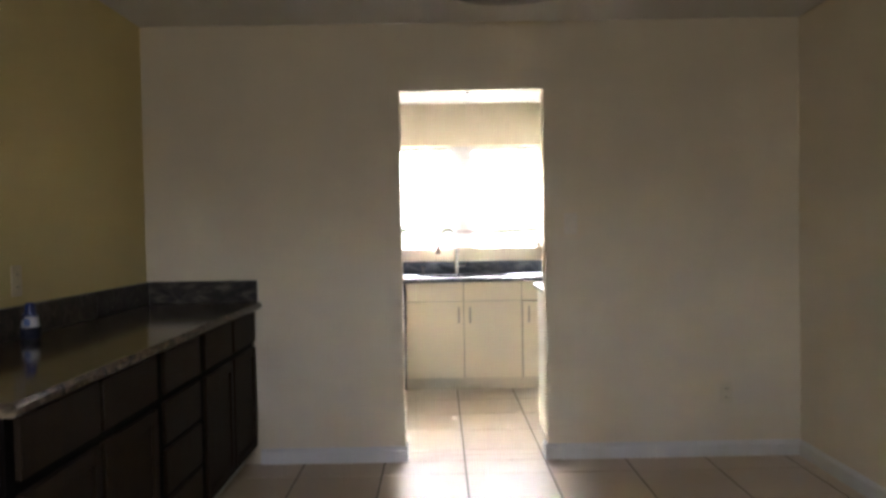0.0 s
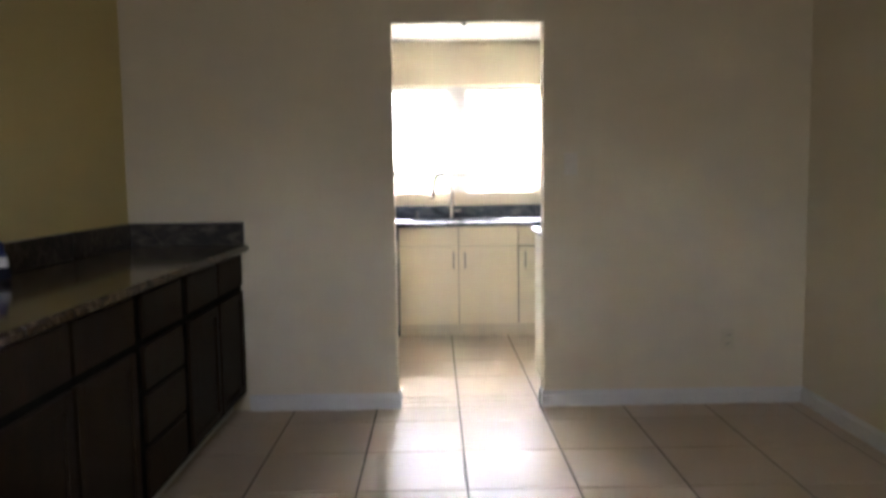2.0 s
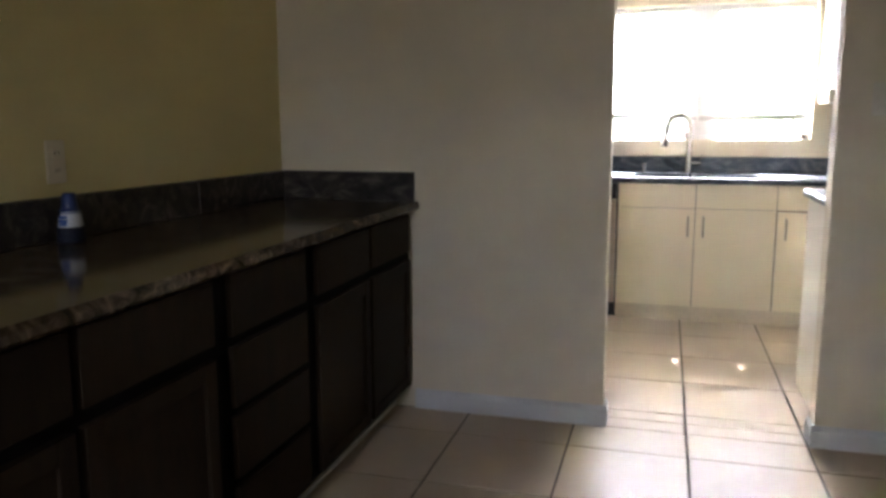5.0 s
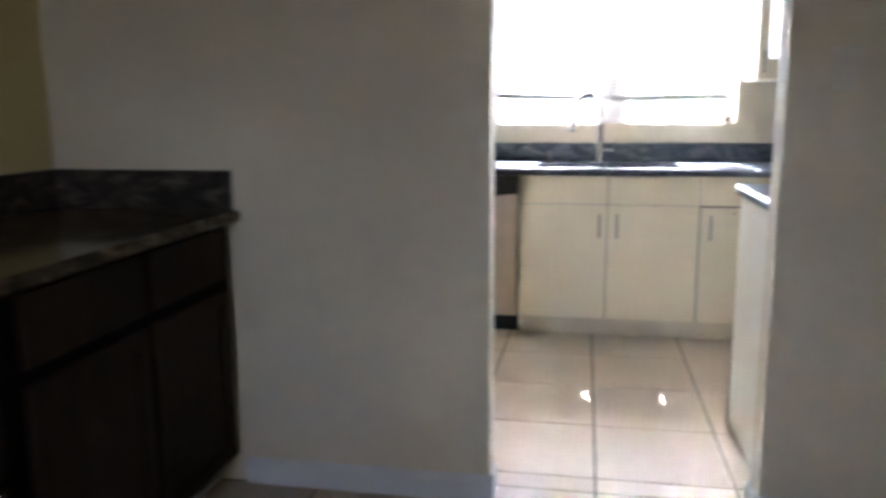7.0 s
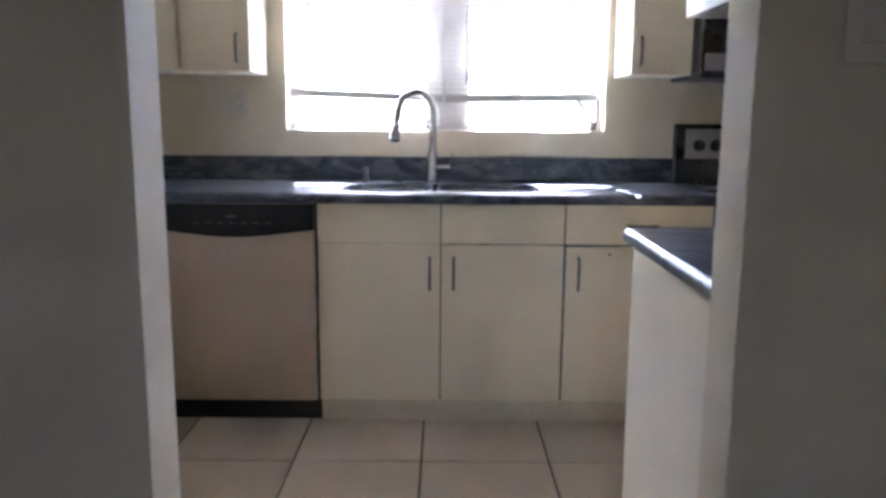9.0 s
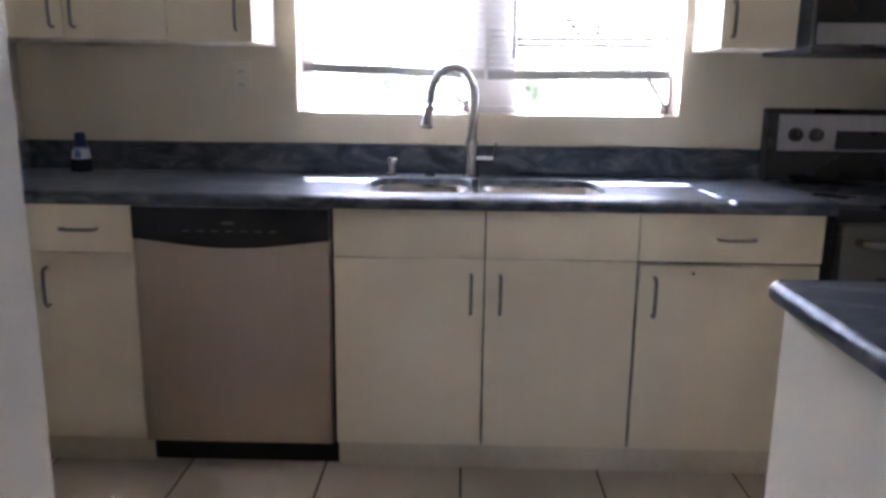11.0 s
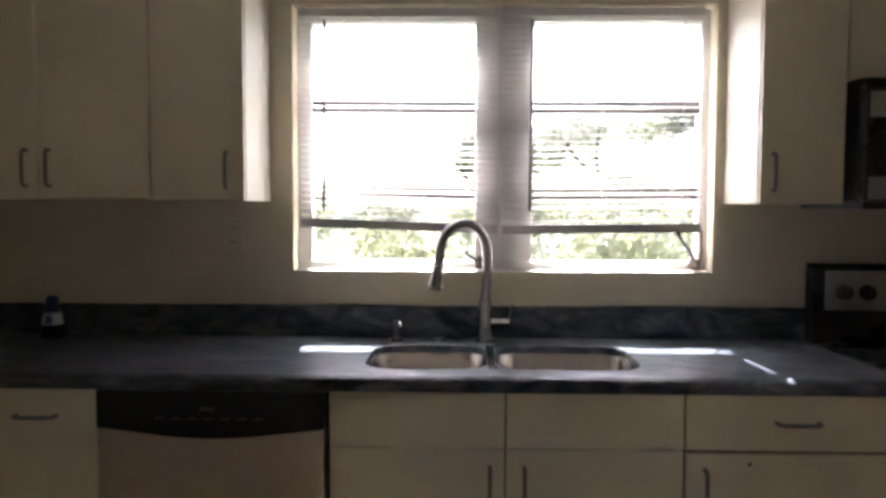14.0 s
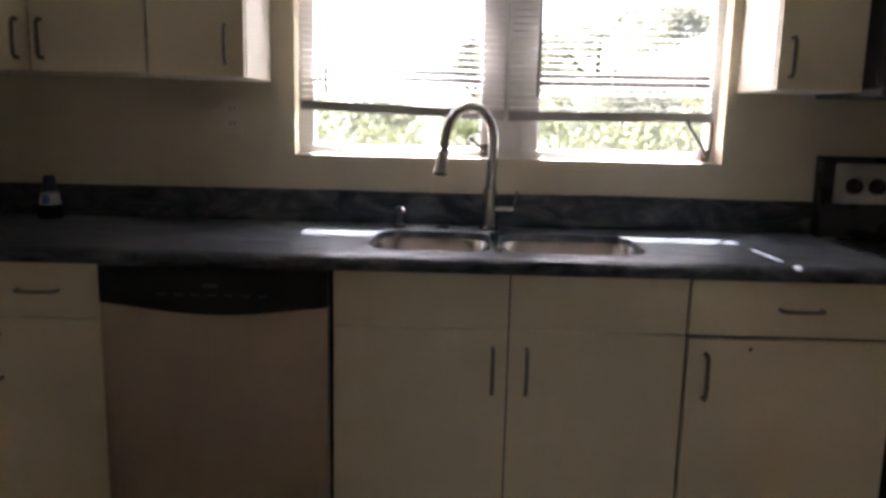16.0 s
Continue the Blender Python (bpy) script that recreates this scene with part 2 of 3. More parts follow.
def mesh_of(name, bm, material, smooth=True):
    bmesh.ops.recalc_face_normals(bm, faces=bm.faces)
    me = bpy.data.meshes.new(name)
    bm.to_mesh(me)
    bm.free()
    me.materials.append(material)
    if smooth:
        me.shade_smooth()
        me.set_sharp_from_angle(angle=radians(35))
        for f in me.polygons:
            if f.area > 4e-4 and max(abs(c) for c in f.normal) > 0.99999:
                f.use_smooth = False
    return me


def thing(name, origin, label, category, group=""):
    ob = new(name)
    ob.empty_display_size = 0.05
    ob.location = origin
    ORIGIN[ob.name] = Vector(origin)
    return tagged(ob, label, category, group)


def part(name, bm, material, parent, label=""):
    """Links a bmesh in world metres as one mesh under a thing or a part."""
    o = ORIGIN[parent.name]
    bmesh.ops.translate(bm, verts=bm.verts, vec=-o)
    ob = new(name, mesh_of(name, bm, material))
    ob.parent = parent
    ORIGIN[ob.name] = o
    if label:
        ob["label"] = label
    return ob


def solid(name, bm, material, label, category, group="", kind=""):
    """A thing or a piece of the setting that is one mesh."""
    return tagged(new(name, mesh_of(name, bm, material)), label, category, group, kind)


def structure(name, bm, material, label, category):
    ob = solid(name, bm, material, label, category, kind="structure")
    ORIGIN[ob.name] = Vector((0, 0, 0))
    return ob


# ---- plan ----
XL, XR = -1.785, 1.79            # side walls
YD0, YD1 = -1.841, -1.735        # dividing wall
YB = -8.0                        # wall behind
YW, YO = 0.61, 0.80              # window wall, inside and outside
HC, HK = 2.395, 2.345            # ceilings
DX0, DX1, DH = -0.388, 0.396, 2.03
WX0, WX1, WZ0, WZ1 = -0.678, 0.710, 1.107, 1.985
KL = -1.70                       # kitchen's side wall
CP = 0.917                       # short counter height
CT = 0.89                        # worktop height

# ---- setting ----
structure("floor", box(XL - 0.15, YB - 0.15, -0.12, XR + 0.15, YO, -0.004), grout, "dark grout bed under beige floor tiles", "floor")
bm = bmesh.new()
bx(bm, XL - 0.15, YD0, 0, DX0, YD1, HC + 0.1)
bx(bm, DX1, YD0, 0, XR + 0.15, YD1, HC + 0.1)
bx(bm, DX0, YD0, DH, DX1, YD1, HC + 0.1)
structure("wall_divider", bm, wall_paint, "cream painted wall with a plain doorway", "wall")
structure("wall_west", box(XL - 0.15, YB, 0, XL, YD0, HC + 0.1), left_warm_lit, "cream wall above the dark counter, warm light in its yellow tone", "wall")
structure("wall_east", box(XR, YB, 0, XR + 0.15, YD0, HC + 0.1), wall_paint, "cream painted plain side wall", "wall")
bm = bmesh.new()
bx(bm, XL - 0.15, YB - 0.15, 0, -0.95, YB, HC + 0.1)
bx(bm, -0.25, YB - 0.15, 0, XR + 0.15, YB, HC + 0.1)
bx(bm, -0.95, YB - 0.15, 0, -0.25, YB, 1.3)
bx(bm, -0.95, YB - 0.15, 1.8, -0.25, YB, HC + 0.1)
structure("wall_south", bm, wall_paint, "cream painted wall with a window opening", "wall")
structure("ceiling", box(XL - 0.15, YB - 0.15, HC, XR + 0.15, YD0, HC + 0.12), ceil_paint, "off-white textured ceiling of the dining room", "ceiling")
structure("ceiling_kitchen", box(XL - 0.15, YD1, HK, XR + 0.15, YO, HK + 0.12), ceil_paint, "off-white textured kitchen ceiling", "ceiling")
structure("wall_kitchen_west", box(XL - 0.15, YD1, 0, KL, YW, HK), wall_paint, "cream painted kitchen side wall", "wall")
structure("wall_kitchen_east", box(XR, YD1, 0, XR + 0.15, YW, HK), wall_paint, "cream painted kitchen side wall by the range", "wall")
bm = bmesh.new()
bx(bm, XL - 0.15, YW, 0, WX0, YO, HK)
bx(bm, WX1, YW, 0, XR + 0.15, YO, HK)
bx(bm, WX0, YW, 0, WX1, YO, WZ0)
bx(bm, WX0, YW, WZ1, WX1, YO, HK)
structure("wall_north", bm, wall_paint, "cream painted kitchen wall with a wide window opening", "wall")


def baseboard(name, x0, y0, x1, y1, side):
    """A skirting board with a sloped top edge; side: which way it faces."""
    h, d = 0.085, 0.014
    prof = [(0, 0), (d, 0), (d, h - 0.02), (d * 0.45, h - 0.006), (0, h)]
    bm = bmesh.new()
    if side in "ns":
        sgn = -1 if side == "s" else 1
        prism(bm, [(y0 + sgn * u, v) for u, v in prof], "x", x0, x1)
    else:
        sgn = 1 if side == "e" else -1
        prism(bm, [(x0 + sgn * u, v) for u, v in prof], "y", y0, y1)
    structure(name, bm, trim_paint, "white painted baseboard along the wall", "baseboard")


baseboard("baseboard_1", -1.18, YD0 - 0.001, DX0 + 0.014, YD0 - 0.001, "s")
baseboard("baseboard_2", DX1 - 0.014, YD0 - 0.001, XR, YD0 - 0.001, "s")
baseboard("baseboard_3", XR - 0.001, YB, XR - 0.001, YD0 - 0.016, "w")
baseboard("baseboard_4", DX0 + 0.001, YD0, DX0 + 0.001, YD1, "e")
baseboard("baseboard_5", DX1 - 0.001, YD0, DX1 - 0.001, YD1, "w")
structure("trim_toe", box(-1.285, -4.307, 0, -1.27, YD0, 0.022, 0.005), trim_paint, "thin white moulding along the dark cabinets' foot", "trim")

# ---- kitchen window ----
YF = 0.685
win = structure("window_1", box(WX0, YF, WZ0, WX1, YF + 0.06, WZ0 + 0.03, 0.003), vinyl, "white awning window of two sashes with three panes each", "window")
part("window_frame", bx(box(WX0, YF, WZ0 + 0.03, WX0 + 0.05, YF + 0.06, WZ1, 0.003), WX1 - 0.028, YF, WZ0 + 0.03, WX1, YF + 0.06, WZ1, 0.003), vinyl, win)
part("window_head", box(WX0 + 0.05, YF, WZ1 - 0.045, WX1 - 0.028, YF + 0.06, WZ1, 0.003), vinyl, win)
part("mullion", box(-0.073, YF - 0.012, WZ0 + 0.03, 0.12, YF + 0.06, WZ1 - 0.045, 0.004), vinyl, win)
for x0, x1 in ((WX0 + 0.05, -0.073), (0.12, WX1 - 0.028)):
    zs = (WZ0 + 0.03, 1.372, 1.664, WZ1 - 0.045)
    for k in range(3):
        pn = part("pane", box(x0 + 0.002, YF + 0.028, zs[k] + 0.004, x1 - 0.002, YF + 0.033, zs[k + 1] - 0.004), pane_glass, win)
        pn.visible_shadow = False
        if k:
            part("meeting_rail", bx(box(x0, YF + 0.01, zs[k] - 0.022, x1, YF + 0.05, zs[k] - 0.004, 0.002), x0, YF + 0.014, zs[k] + 0.004, x1, YF + 0.05, zs[k] + 0.020, 0.002), bar_bronze, win, "dark pair of meeting rails")
part("window_sill", box(WX0 + 0.001, YW + 0.002, WZ0 - 0.012, WX1 - 0.001, YF, WZ0 + 0.004, 0.004), sill_m, win)


def crank(x, z, sgn, k):
    """A folding window operator with its arm swung up."""
    y = YF - 0.03
    c = thing("window_crank", (x, y, z), "worn bronze window crank with its arm swung up", "window crank", "window cranks")
    part("housing", box(x - 0.016, y - 0.012, z - 0.012, x + 0.016, y + 0.03, z + 0.030, 0.006), rust_m, c)
    part("arm", tube(bmesh.new(), [(x, y - 0.02, z + 0.005), (x - 0.025 * sgn, y - 0.03, z + 0.05 * k), (x - 0.065 * sgn, y - 0.032, z + 0.105 * k)], [0.007, 0.006, 0.005]), bar_bronze, c)
    part("knob", tube(bmesh.new(), [(x - 0.060 * sgn, y - 0.03, z + 0.10 * k), (x - 0.075 * sgn, y - 0.034, z + 0.122 * k)], [0.006, 0.008]), bar_bronze, c)
    if sgn > 0.9:
        part("link", tube(bmesh.new(), [(x + 0.012, y - 0.005, z + 0.0), (x + 0.02, y - 0.005, z + 0.06), (x + 0.018, y, z + 0.125)], 0.005), rust_m, c)


crank(0.666, 1.125, 1, 1.0)
crank(-0.056, 1.126, 0.68, 0.42)


def blind(x0, x1, zl, zr, wand_x, wand_dark):
    """A mini blind: head rail, open slats, two ladder cords, tilted bottom rail, wand."""
    yb = 0.636
    b = thing("window_blind", ((x0 + x1) / 2, yb, 1.95), "white aluminium mini blind, slats open, with a lower rail", "blind", "blinds at the window")
    part("head_rail", box(x0, yb - 0.013, 1.948, x1, yb + 0.013, 1.978, 0.003), slat_m, b)
    bm = bmesh.new()
    prism(bm, [(x0, zl - 0.016), (x1, zr - 0.016), (x1, zr + 0.016), (x0, zl + 0.016)], "y", yb - 0.013, yb + 0.013, 0.003)
    part("bottom_rail", bm, rail_m, b, "grey lower rail hanging slightly askew")
    n = 31
    # slits added to the slats so sun specks land on the floor
    sun_slits = [h for h in (-0.600, -0.185, 0.130) if x0 < h < x1]
    for i in range(n):
        f = (i + 0.6) / n
        a, c = 1.946 + (zl + 0.018 - 1.946) * f, 1.946 + (zr + 0.018 - 1.946) * f
        bm = bmesh.new()
        cuts = [x0 + 0.004, x1 - 0.004]
        if 1 < i < 12:
            cuts = [x0 + 0.004] + [v for h in sun_slits for v in (h - 0.0021, h + 0.0021)] + [x1 - 0.004]
        for s, e in zip(cuts[::2], cuts[1::2]):
            rows = []
            for k in range(4):
                u = -1 + 2 * k / 3
                row = []
                for x in (s, e):
                    z = a + (c - a) * (x - x0) / (x1 - x0)
                    row.append(bm.verts.new((x, yb + 0.0125 * u, z + 0.0018 * (1 - u * u) + 0.0016 * u)))
                rows.append(row)
            for r, q in zip(rows, rows[1:]):
                bm.faces.new((r[0], r[1], q[1], q[0]))
        part("slat", bm, slat_m, b)
    for fx in (0.1, 0.5, 0.9):
        x = x0 + (x1 - x0) * fx
        zb = zl + (zr - zl) * fx
        part("ladder_cord", tube(bmesh.new(), [(x, yb - 0.0135, 1.95), (x, yb - 0.0135, zb)], 0.0011, 5), cord_m, b)
    part("wand", tube(bmesh.new(), [(wand_x, yb - 0.02, 1.935), (wand_x - 0.004, yb - 0.022, 1.31)], 0.0055, 6), wand_dark, b, "thin tilt wand")
    return b


blind(-0.659, 0.006, 1.270, 1.249, -0.572, bar_bronze)
blind(0.016, 0.675, 1.248, 1.256, 0.112, bar_bronze)
solid("blind_cord", tube(bmesh.new(), [(0.004, 0.616, 1.94), (0.006, 0.614, 1.5), (0.003, 0.616, 1.225)], 0.003, 6), cord_m, "white pull cord hanging between the two blinds", "cord")


# ---- fitted cabinets ----
def bar_pull(parent, x, y, z, length, upright, material=nickel):
    """An arched bar handle on a front that faces -y."""
    h = length / 2
    prof = [(-h, 0.0), (-h, -0.018), (-h * 0.82, -0.026), (0, -0.028), (h * 0.82, -0.026), (h, -0.018), (h, 0.0)]
    pts = [(x, y + d, z + u) if upright else (x + u, y + d, z) for u, d in prof]
    part("handle", tube(bmesh.new(), pts, 0.0055, 8), material, parent, "brushed nickel bar handle")


def base_unit(name, x0, x1, fronts, label, y=0.0, sink=False):
    """A base cabinet that faces -y: carcass, toe board, slab fronts (x0, x1, z0, z1, handle)."""
    u = thing(name, ((x0 + x1) / 2, 0.3, 0), label, "cabinet", "white base cabinets")
    if sink:
        part("body", box(x0 + 0.001, y + 0.019, 0.1, x1 - 0.001, YW - 0.004, 0.66), carcass, u)
        for a in (x0 + 0.001, x1 - 0.017):
            part("side_panel", box(a, y + 0.019, 0.661, a + 0.016, YW - 0.004, CT - 0.036), carcass, u)
        part("front_rail", box(x0 + 0.018, y + 0.019, 0.661, x1 - 0.018, y + 0.034, CT - 0.036), carcass, u)
    else:
        part("body", box(x0 + 0.001, y + 0.019, 0.1, x1 - 0.001, YW - 0.004, CT - 0.036), carcass, u)
    part("toe_board", box(x0 + 0.001, y + 0.05, 0.0, x1 - 0.001, y + 0.065, 0.1), toe_shade_m, u, "cream toe board, recess shade in its darker tone")
    for a, b, c, d, hd in fronts:
        f = part("drawer_front" if d - c < 0.25 else "door", box(a + 0.0026, y, c + 0.0021, b - 0.0026, y + 0.0175, d - 0.0021, 0.0012), cab_white, u)
        if hd == "h":
            bar_pull(f, (a + b) / 2 + (0.012 if b > 0.9 else 0), y, (c + d) / 2 - 0.004, 0.105, False)
        elif hd:
            bar_pull(f, a + 0.048 if hd == "l" else b - 0.040, y, 0.598, 0.118, True)
    return u


ZS, ZT, ZB = 0.705, 0.862, 0.100
base_unit("base_cabinet", -0.457, 0.457, [(-0.457, 0, ZS, ZT, ""), (0, 0.457, ZS, ZT, ""), (-0.457, 0, ZB, ZS, "r"), (0, 0.457, ZB, ZS, "l")], "cream slab-front sink base cabinet with two doors", sink=True)
ru = base_unit("base_cabinet", 0.457, 1.0, [(0.457, 1.0, ZS, ZT, "h"), (0.461, 0.997, ZB, ZS - 0.006, "l")], "cream base cabinet with one drawer above a door")
part("screw_hole", tube(bmesh.new(), [(0.623, 0.004, 0.672), (0.623, -0.0012, 0.672)], 0.005, 10), dark_gap, ru, "small dark hole in the door")
base_unit("base_cabinet", KL + 0.002, -1.062, [(KL + 0.002, -1.381, ZS, ZT, "h"), (-1.381, -1.062, ZS, ZT, "h"), (KL + 0.002, -1.381, ZB, ZS, "r"), (-1.381, -1.062, ZB, ZS, "l")], "cream base cabinet with two drawers above two doors")

# dishwasher
dw = thing("dishwasher", (-0.76, 0.3, 0), "stainless steel dishwasher with a black control panel", "dishwasher")
part("tub", box(-1.058, 0.075, 0.02, -0.460, 0.58, 0.85), black_matte, dw)
x0, x1 = -1.052, -0.465
bm = bmesh.new()
curve = [(x0 + (x1 - x0) * i / 16, 0.757 - 0.026 * math.sin(math.pi * i / 16) ** 1.3) for i in range(17)]
prism(bm, [(x0, 0.105), (x1, 0.105)] + [(x, z - 0.003) for x, z in curve[::-1]], "y", -0.022, 0.018, 0.004)
part("door", bm, steel, dw, "brushed stainless door panel")
bm = bmesh.new()
prism(bm, curve + [(x1, 0.853), (x0, 0.853)], "y", -0.028, 0.018, 0.004)
panel = part("control_panel", bm, panel_black, dw, "glossy black control panel with a curved lower edge")
for i in range(7):
    part("marking", box(-0.90 + i * 0.043, -0.0292, 0.781, -0.878 + i * 0.043, -0.0275, 0.785), print_grey, panel)
part("badge", box(-0.782, -0.0292, 0.803, -0.745, -0.0275, 0.812), print_grey, panel)
part("kick_plate", box(-1.060, 0.068, 0.0, -0.458, 0.073, 0.097), black_matte, dw)

# worktop with two bowl cut-outs
BY0, BY1 = 0.10, 0.445
BOWLS = ((-0.384, -0.040), (-0.014, 0.380))
bm = bmesh.new()
nose = [(-0.026 + 0.016 * (1 - math.cos(t)), CT - 0.016 + 0.016 * math.sin(t)) for t in [math.pi / 2 * i / 9 for i in range(9, -1, -1)]]
prism(bm, [(-0.026, CT - 0.034), (BY0, CT - 0.034), (BY0, CT), (0.022, CT), (0.014, CT + 0.0012), (0.006, CT + 0.0034), (-0.002, CT + 0.0036)] + nose[1:], "x", KL + 0.001, 1.018)
bx(bm, KL + 0.001, BY1, CT - 0.034, 1.018, YW - 0.002, CT)
bx(bm, KL + 0.001, BY0, CT - 0.034, BOWLS[0][0], BY1, CT)
bx(bm, BOWLS[1][1], BY0, CT - 0.034, 1.018, BY1, CT)
for a, b in BOWLS:
    for cx, sx in ((a, 1), (b, -1)):
        for cy, sy in ((BY0, 1), (BY1, -1)):
            r = 0.085
            arc = [(cx + sx * (r - r * math.sin(t)), cy + sy * (r - r * math.cos(t))) for t in [math.pi / 2 * i / 6 for i in range(7)]]
            prism(bm, [(cx - sx * 0.001, cy - sy * 0.001)] + arc, "z", CT - 0.034, CT)
wt = thing("worktop", (0, 0.3, CT), "dark grey swirled laminate worktop with a backsplash", "worktop")
part("slab", bm, kitchen_top, wt)
part("backsplash", bx(box(KL + 0.022, YW - 0.021, CT, 1.018, YW - 0.002, CT + 0.106, 0.004), KL + 0.001, 0.0, CT, KL + 0.020, YW - 0.002, CT + 0.106, 0.004), kitchen_top, wt)

# sink
sk = thing("sink", (0, 0.27, 0.70), "double-bowl stainless steel sink set under the worktop", "sink")
for a, b in BOWLS:
    bm = bmesh.new()
    levels = ((0.0015, CT - 0.021), (0.008, CT - 0.17), (0.03, CT - 0.185), (0.12, CT - 0.188))
    rings = []
    for ins, z in levels:
        ring = []
        r = max(0.02, 0.085 - ins * 0.3)
        for cx, cy, t0 in ((b - ins - r, BY1 - ins - r, 0), (a + ins + r, BY1 - ins - r, 1), (a + ins + r, BY0 + ins + r, 2), (b - ins - r, BY0 + ins + r, 3)):
            for i in range(7):
                t = math.pi / 2 * (t0 + i / 6)
                ring.append(bm.verts.new((cx + r * math.cos(t), cy + r * math.sin(t), z)))
        rings.append(ring)
    for p, q in zip(rings, rings[1:]):
        for i in range(len(p)):
            bm.faces.new((p[i], p[(i + 1) % len(p)], q[(i + 1) % len(p)], q[i]))
    bm.faces.new(rings[-1])
    bw = part("bowl", bm, bowl_steel, sk)
    sm = bw.modifiers.new("thickness", "SOLIDIFY")
    sm.thickness = 0.002
    part("drain", lathe(bmesh.new(), [(0, CT - 0.186), (0.03, CT - 0.1855), (0.042, CT - 0.184), (0.044, CT - 0.187)], (a + b) / 2, 0.30), nickel, bw)

part("divider", box(BOWLS[0][1] + 0.003, BY0 + 0.001, CT - 0.06, BOWLS[1][0] - 0.003, BY1 - 0.001, CT - 0.012, 0.008, seg=3), bowl_steel, sk)

# faucet
FX, FY = -0.040, 0.515
ft = thing("faucet", (FX, FY, CT), "brushed nickel gooseneck faucet with a pull-down spray head", "faucet")
part("base", lathe(bmesh.new(), [(0, CT), (0.030, CT), (0.030, CT + 0.006), (0.024, CT + 0.010), (0.0225, CT + 0.060), (0.0215, CT + 0.128), (0.0195, CT + 0.134), (0.0, CT + 0.134)], FX, FY), chrome, ft)
SX, SY = -0.150, -0.075
pts = [(FX, FY, CT + 0.12), (FX + 0.004, FY, CT + 0.2)]
for i in range(15):
    t = math.pi * i / 14
    c = (1 - math.cos(t)) / 2
    pts.append((FX + 0.006 + SX * c, FY + SY * c, CT + 0.284 + 0.101 * math.sin(t) - 0.005 * c))
tail = pts[-1]
pts.append((tail[0] - 0.003, tail[1] - 0.002, tail[2] - 0.02))
part("neck", tube(bmesh.new(), pts, [0.0165] * 4 + [0.0155] * (len(pts) - 4), 16), chrome, ft)
hx, hy, hz = pts[-1]
part("collar", tube(bmesh.new(), [(hx, hy, hz + 0.004), (hx - 0.001, hy, hz - 0.012)], 0.0125, 16), nickel, ft, "narrow joint above the spray head")
sp = part("spray_head", tube(bmesh.new(), [(hx - 0.001, hy, hz - 0.0105), (hx - 0.001, hy, hz - 0.014), (hx - 0.003, hy - 0.001, hz - 0.030), (hx - 0.008, hy - 0.003, hz - 0.066), (hx - 0.0095, hy - 0.004, hz - 0.076), (hx - 0.010, hy - 0.004, hz - 0.080)], [0.0150, 0.0175, 0.0180, 0.0225, 0.0245, 0.0225], 18), chrome, ft)
part("nozzle", tube(bmesh.new(), [(hx - 0.010, hy - 0.004, hz - 0.0802), (hx - 0.0105, hy - 0.004, hz - 0.084)], 0.019, 16), black_matte, sp)
lv = part("lever", tube(bmesh.new(), [(FX + 0.018, FY, CT + 0.064), (FX + 0.06, FY - 0.005, CT + 0.064), (FX + 0.078, FY - 0.007, CT + 0.064), (FX + 0.081, FY - 0.007, CT + 0.064)], [0.0135, 0.0135, 0.0125, 0.006], 14), chrome, ft)
part("needle", tube(bmesh.new(), [(FX + 0.074, FY - 0.007, CT + 0.07), (FX + 0.082, FY - 0.009, CT + 0.10), (FX + 0.085, FY - 0.010, CT + 0.125)], [0.004, 0.0032, 0.0035], 8), chrome, lv, "thin upright pin")

sd = thing("soap_dispenser", (-0.325, 0.525, CT), "small chrome soap dispenser beside the sink", "soap dispenser")
part("collar", lathe(bmesh.new(), [(0, CT), (0.021, CT), (0.021, CT + 0.008), (0.011, CT + 0.014), (0.010, CT + 0.048), (0.014, CT + 0.05), (0.014, CT + 0.064), (0, CT + 0.066)], -0.325, 0.525, 18), nickel, sd)
part("spout", tube(bmesh.new(), [(-0.325, 0.525, CT + 0.058), (-0.318, 0.495, CT + 0.064), (-0.308, 0.465, CT + 0.060)], [0.007, 0.006, 0.005]), chrome, sd)
solid("hole_cover", lathe(bmesh.new(), [(0, CT + 0.008), (0.014, CT + 0.007), (0.022, CT + 0.003), (0.022, CT), (0, CT)], -0.188, 0.52, 18), chrome, "round chrome cover over a spare sink hole", "hole cover")


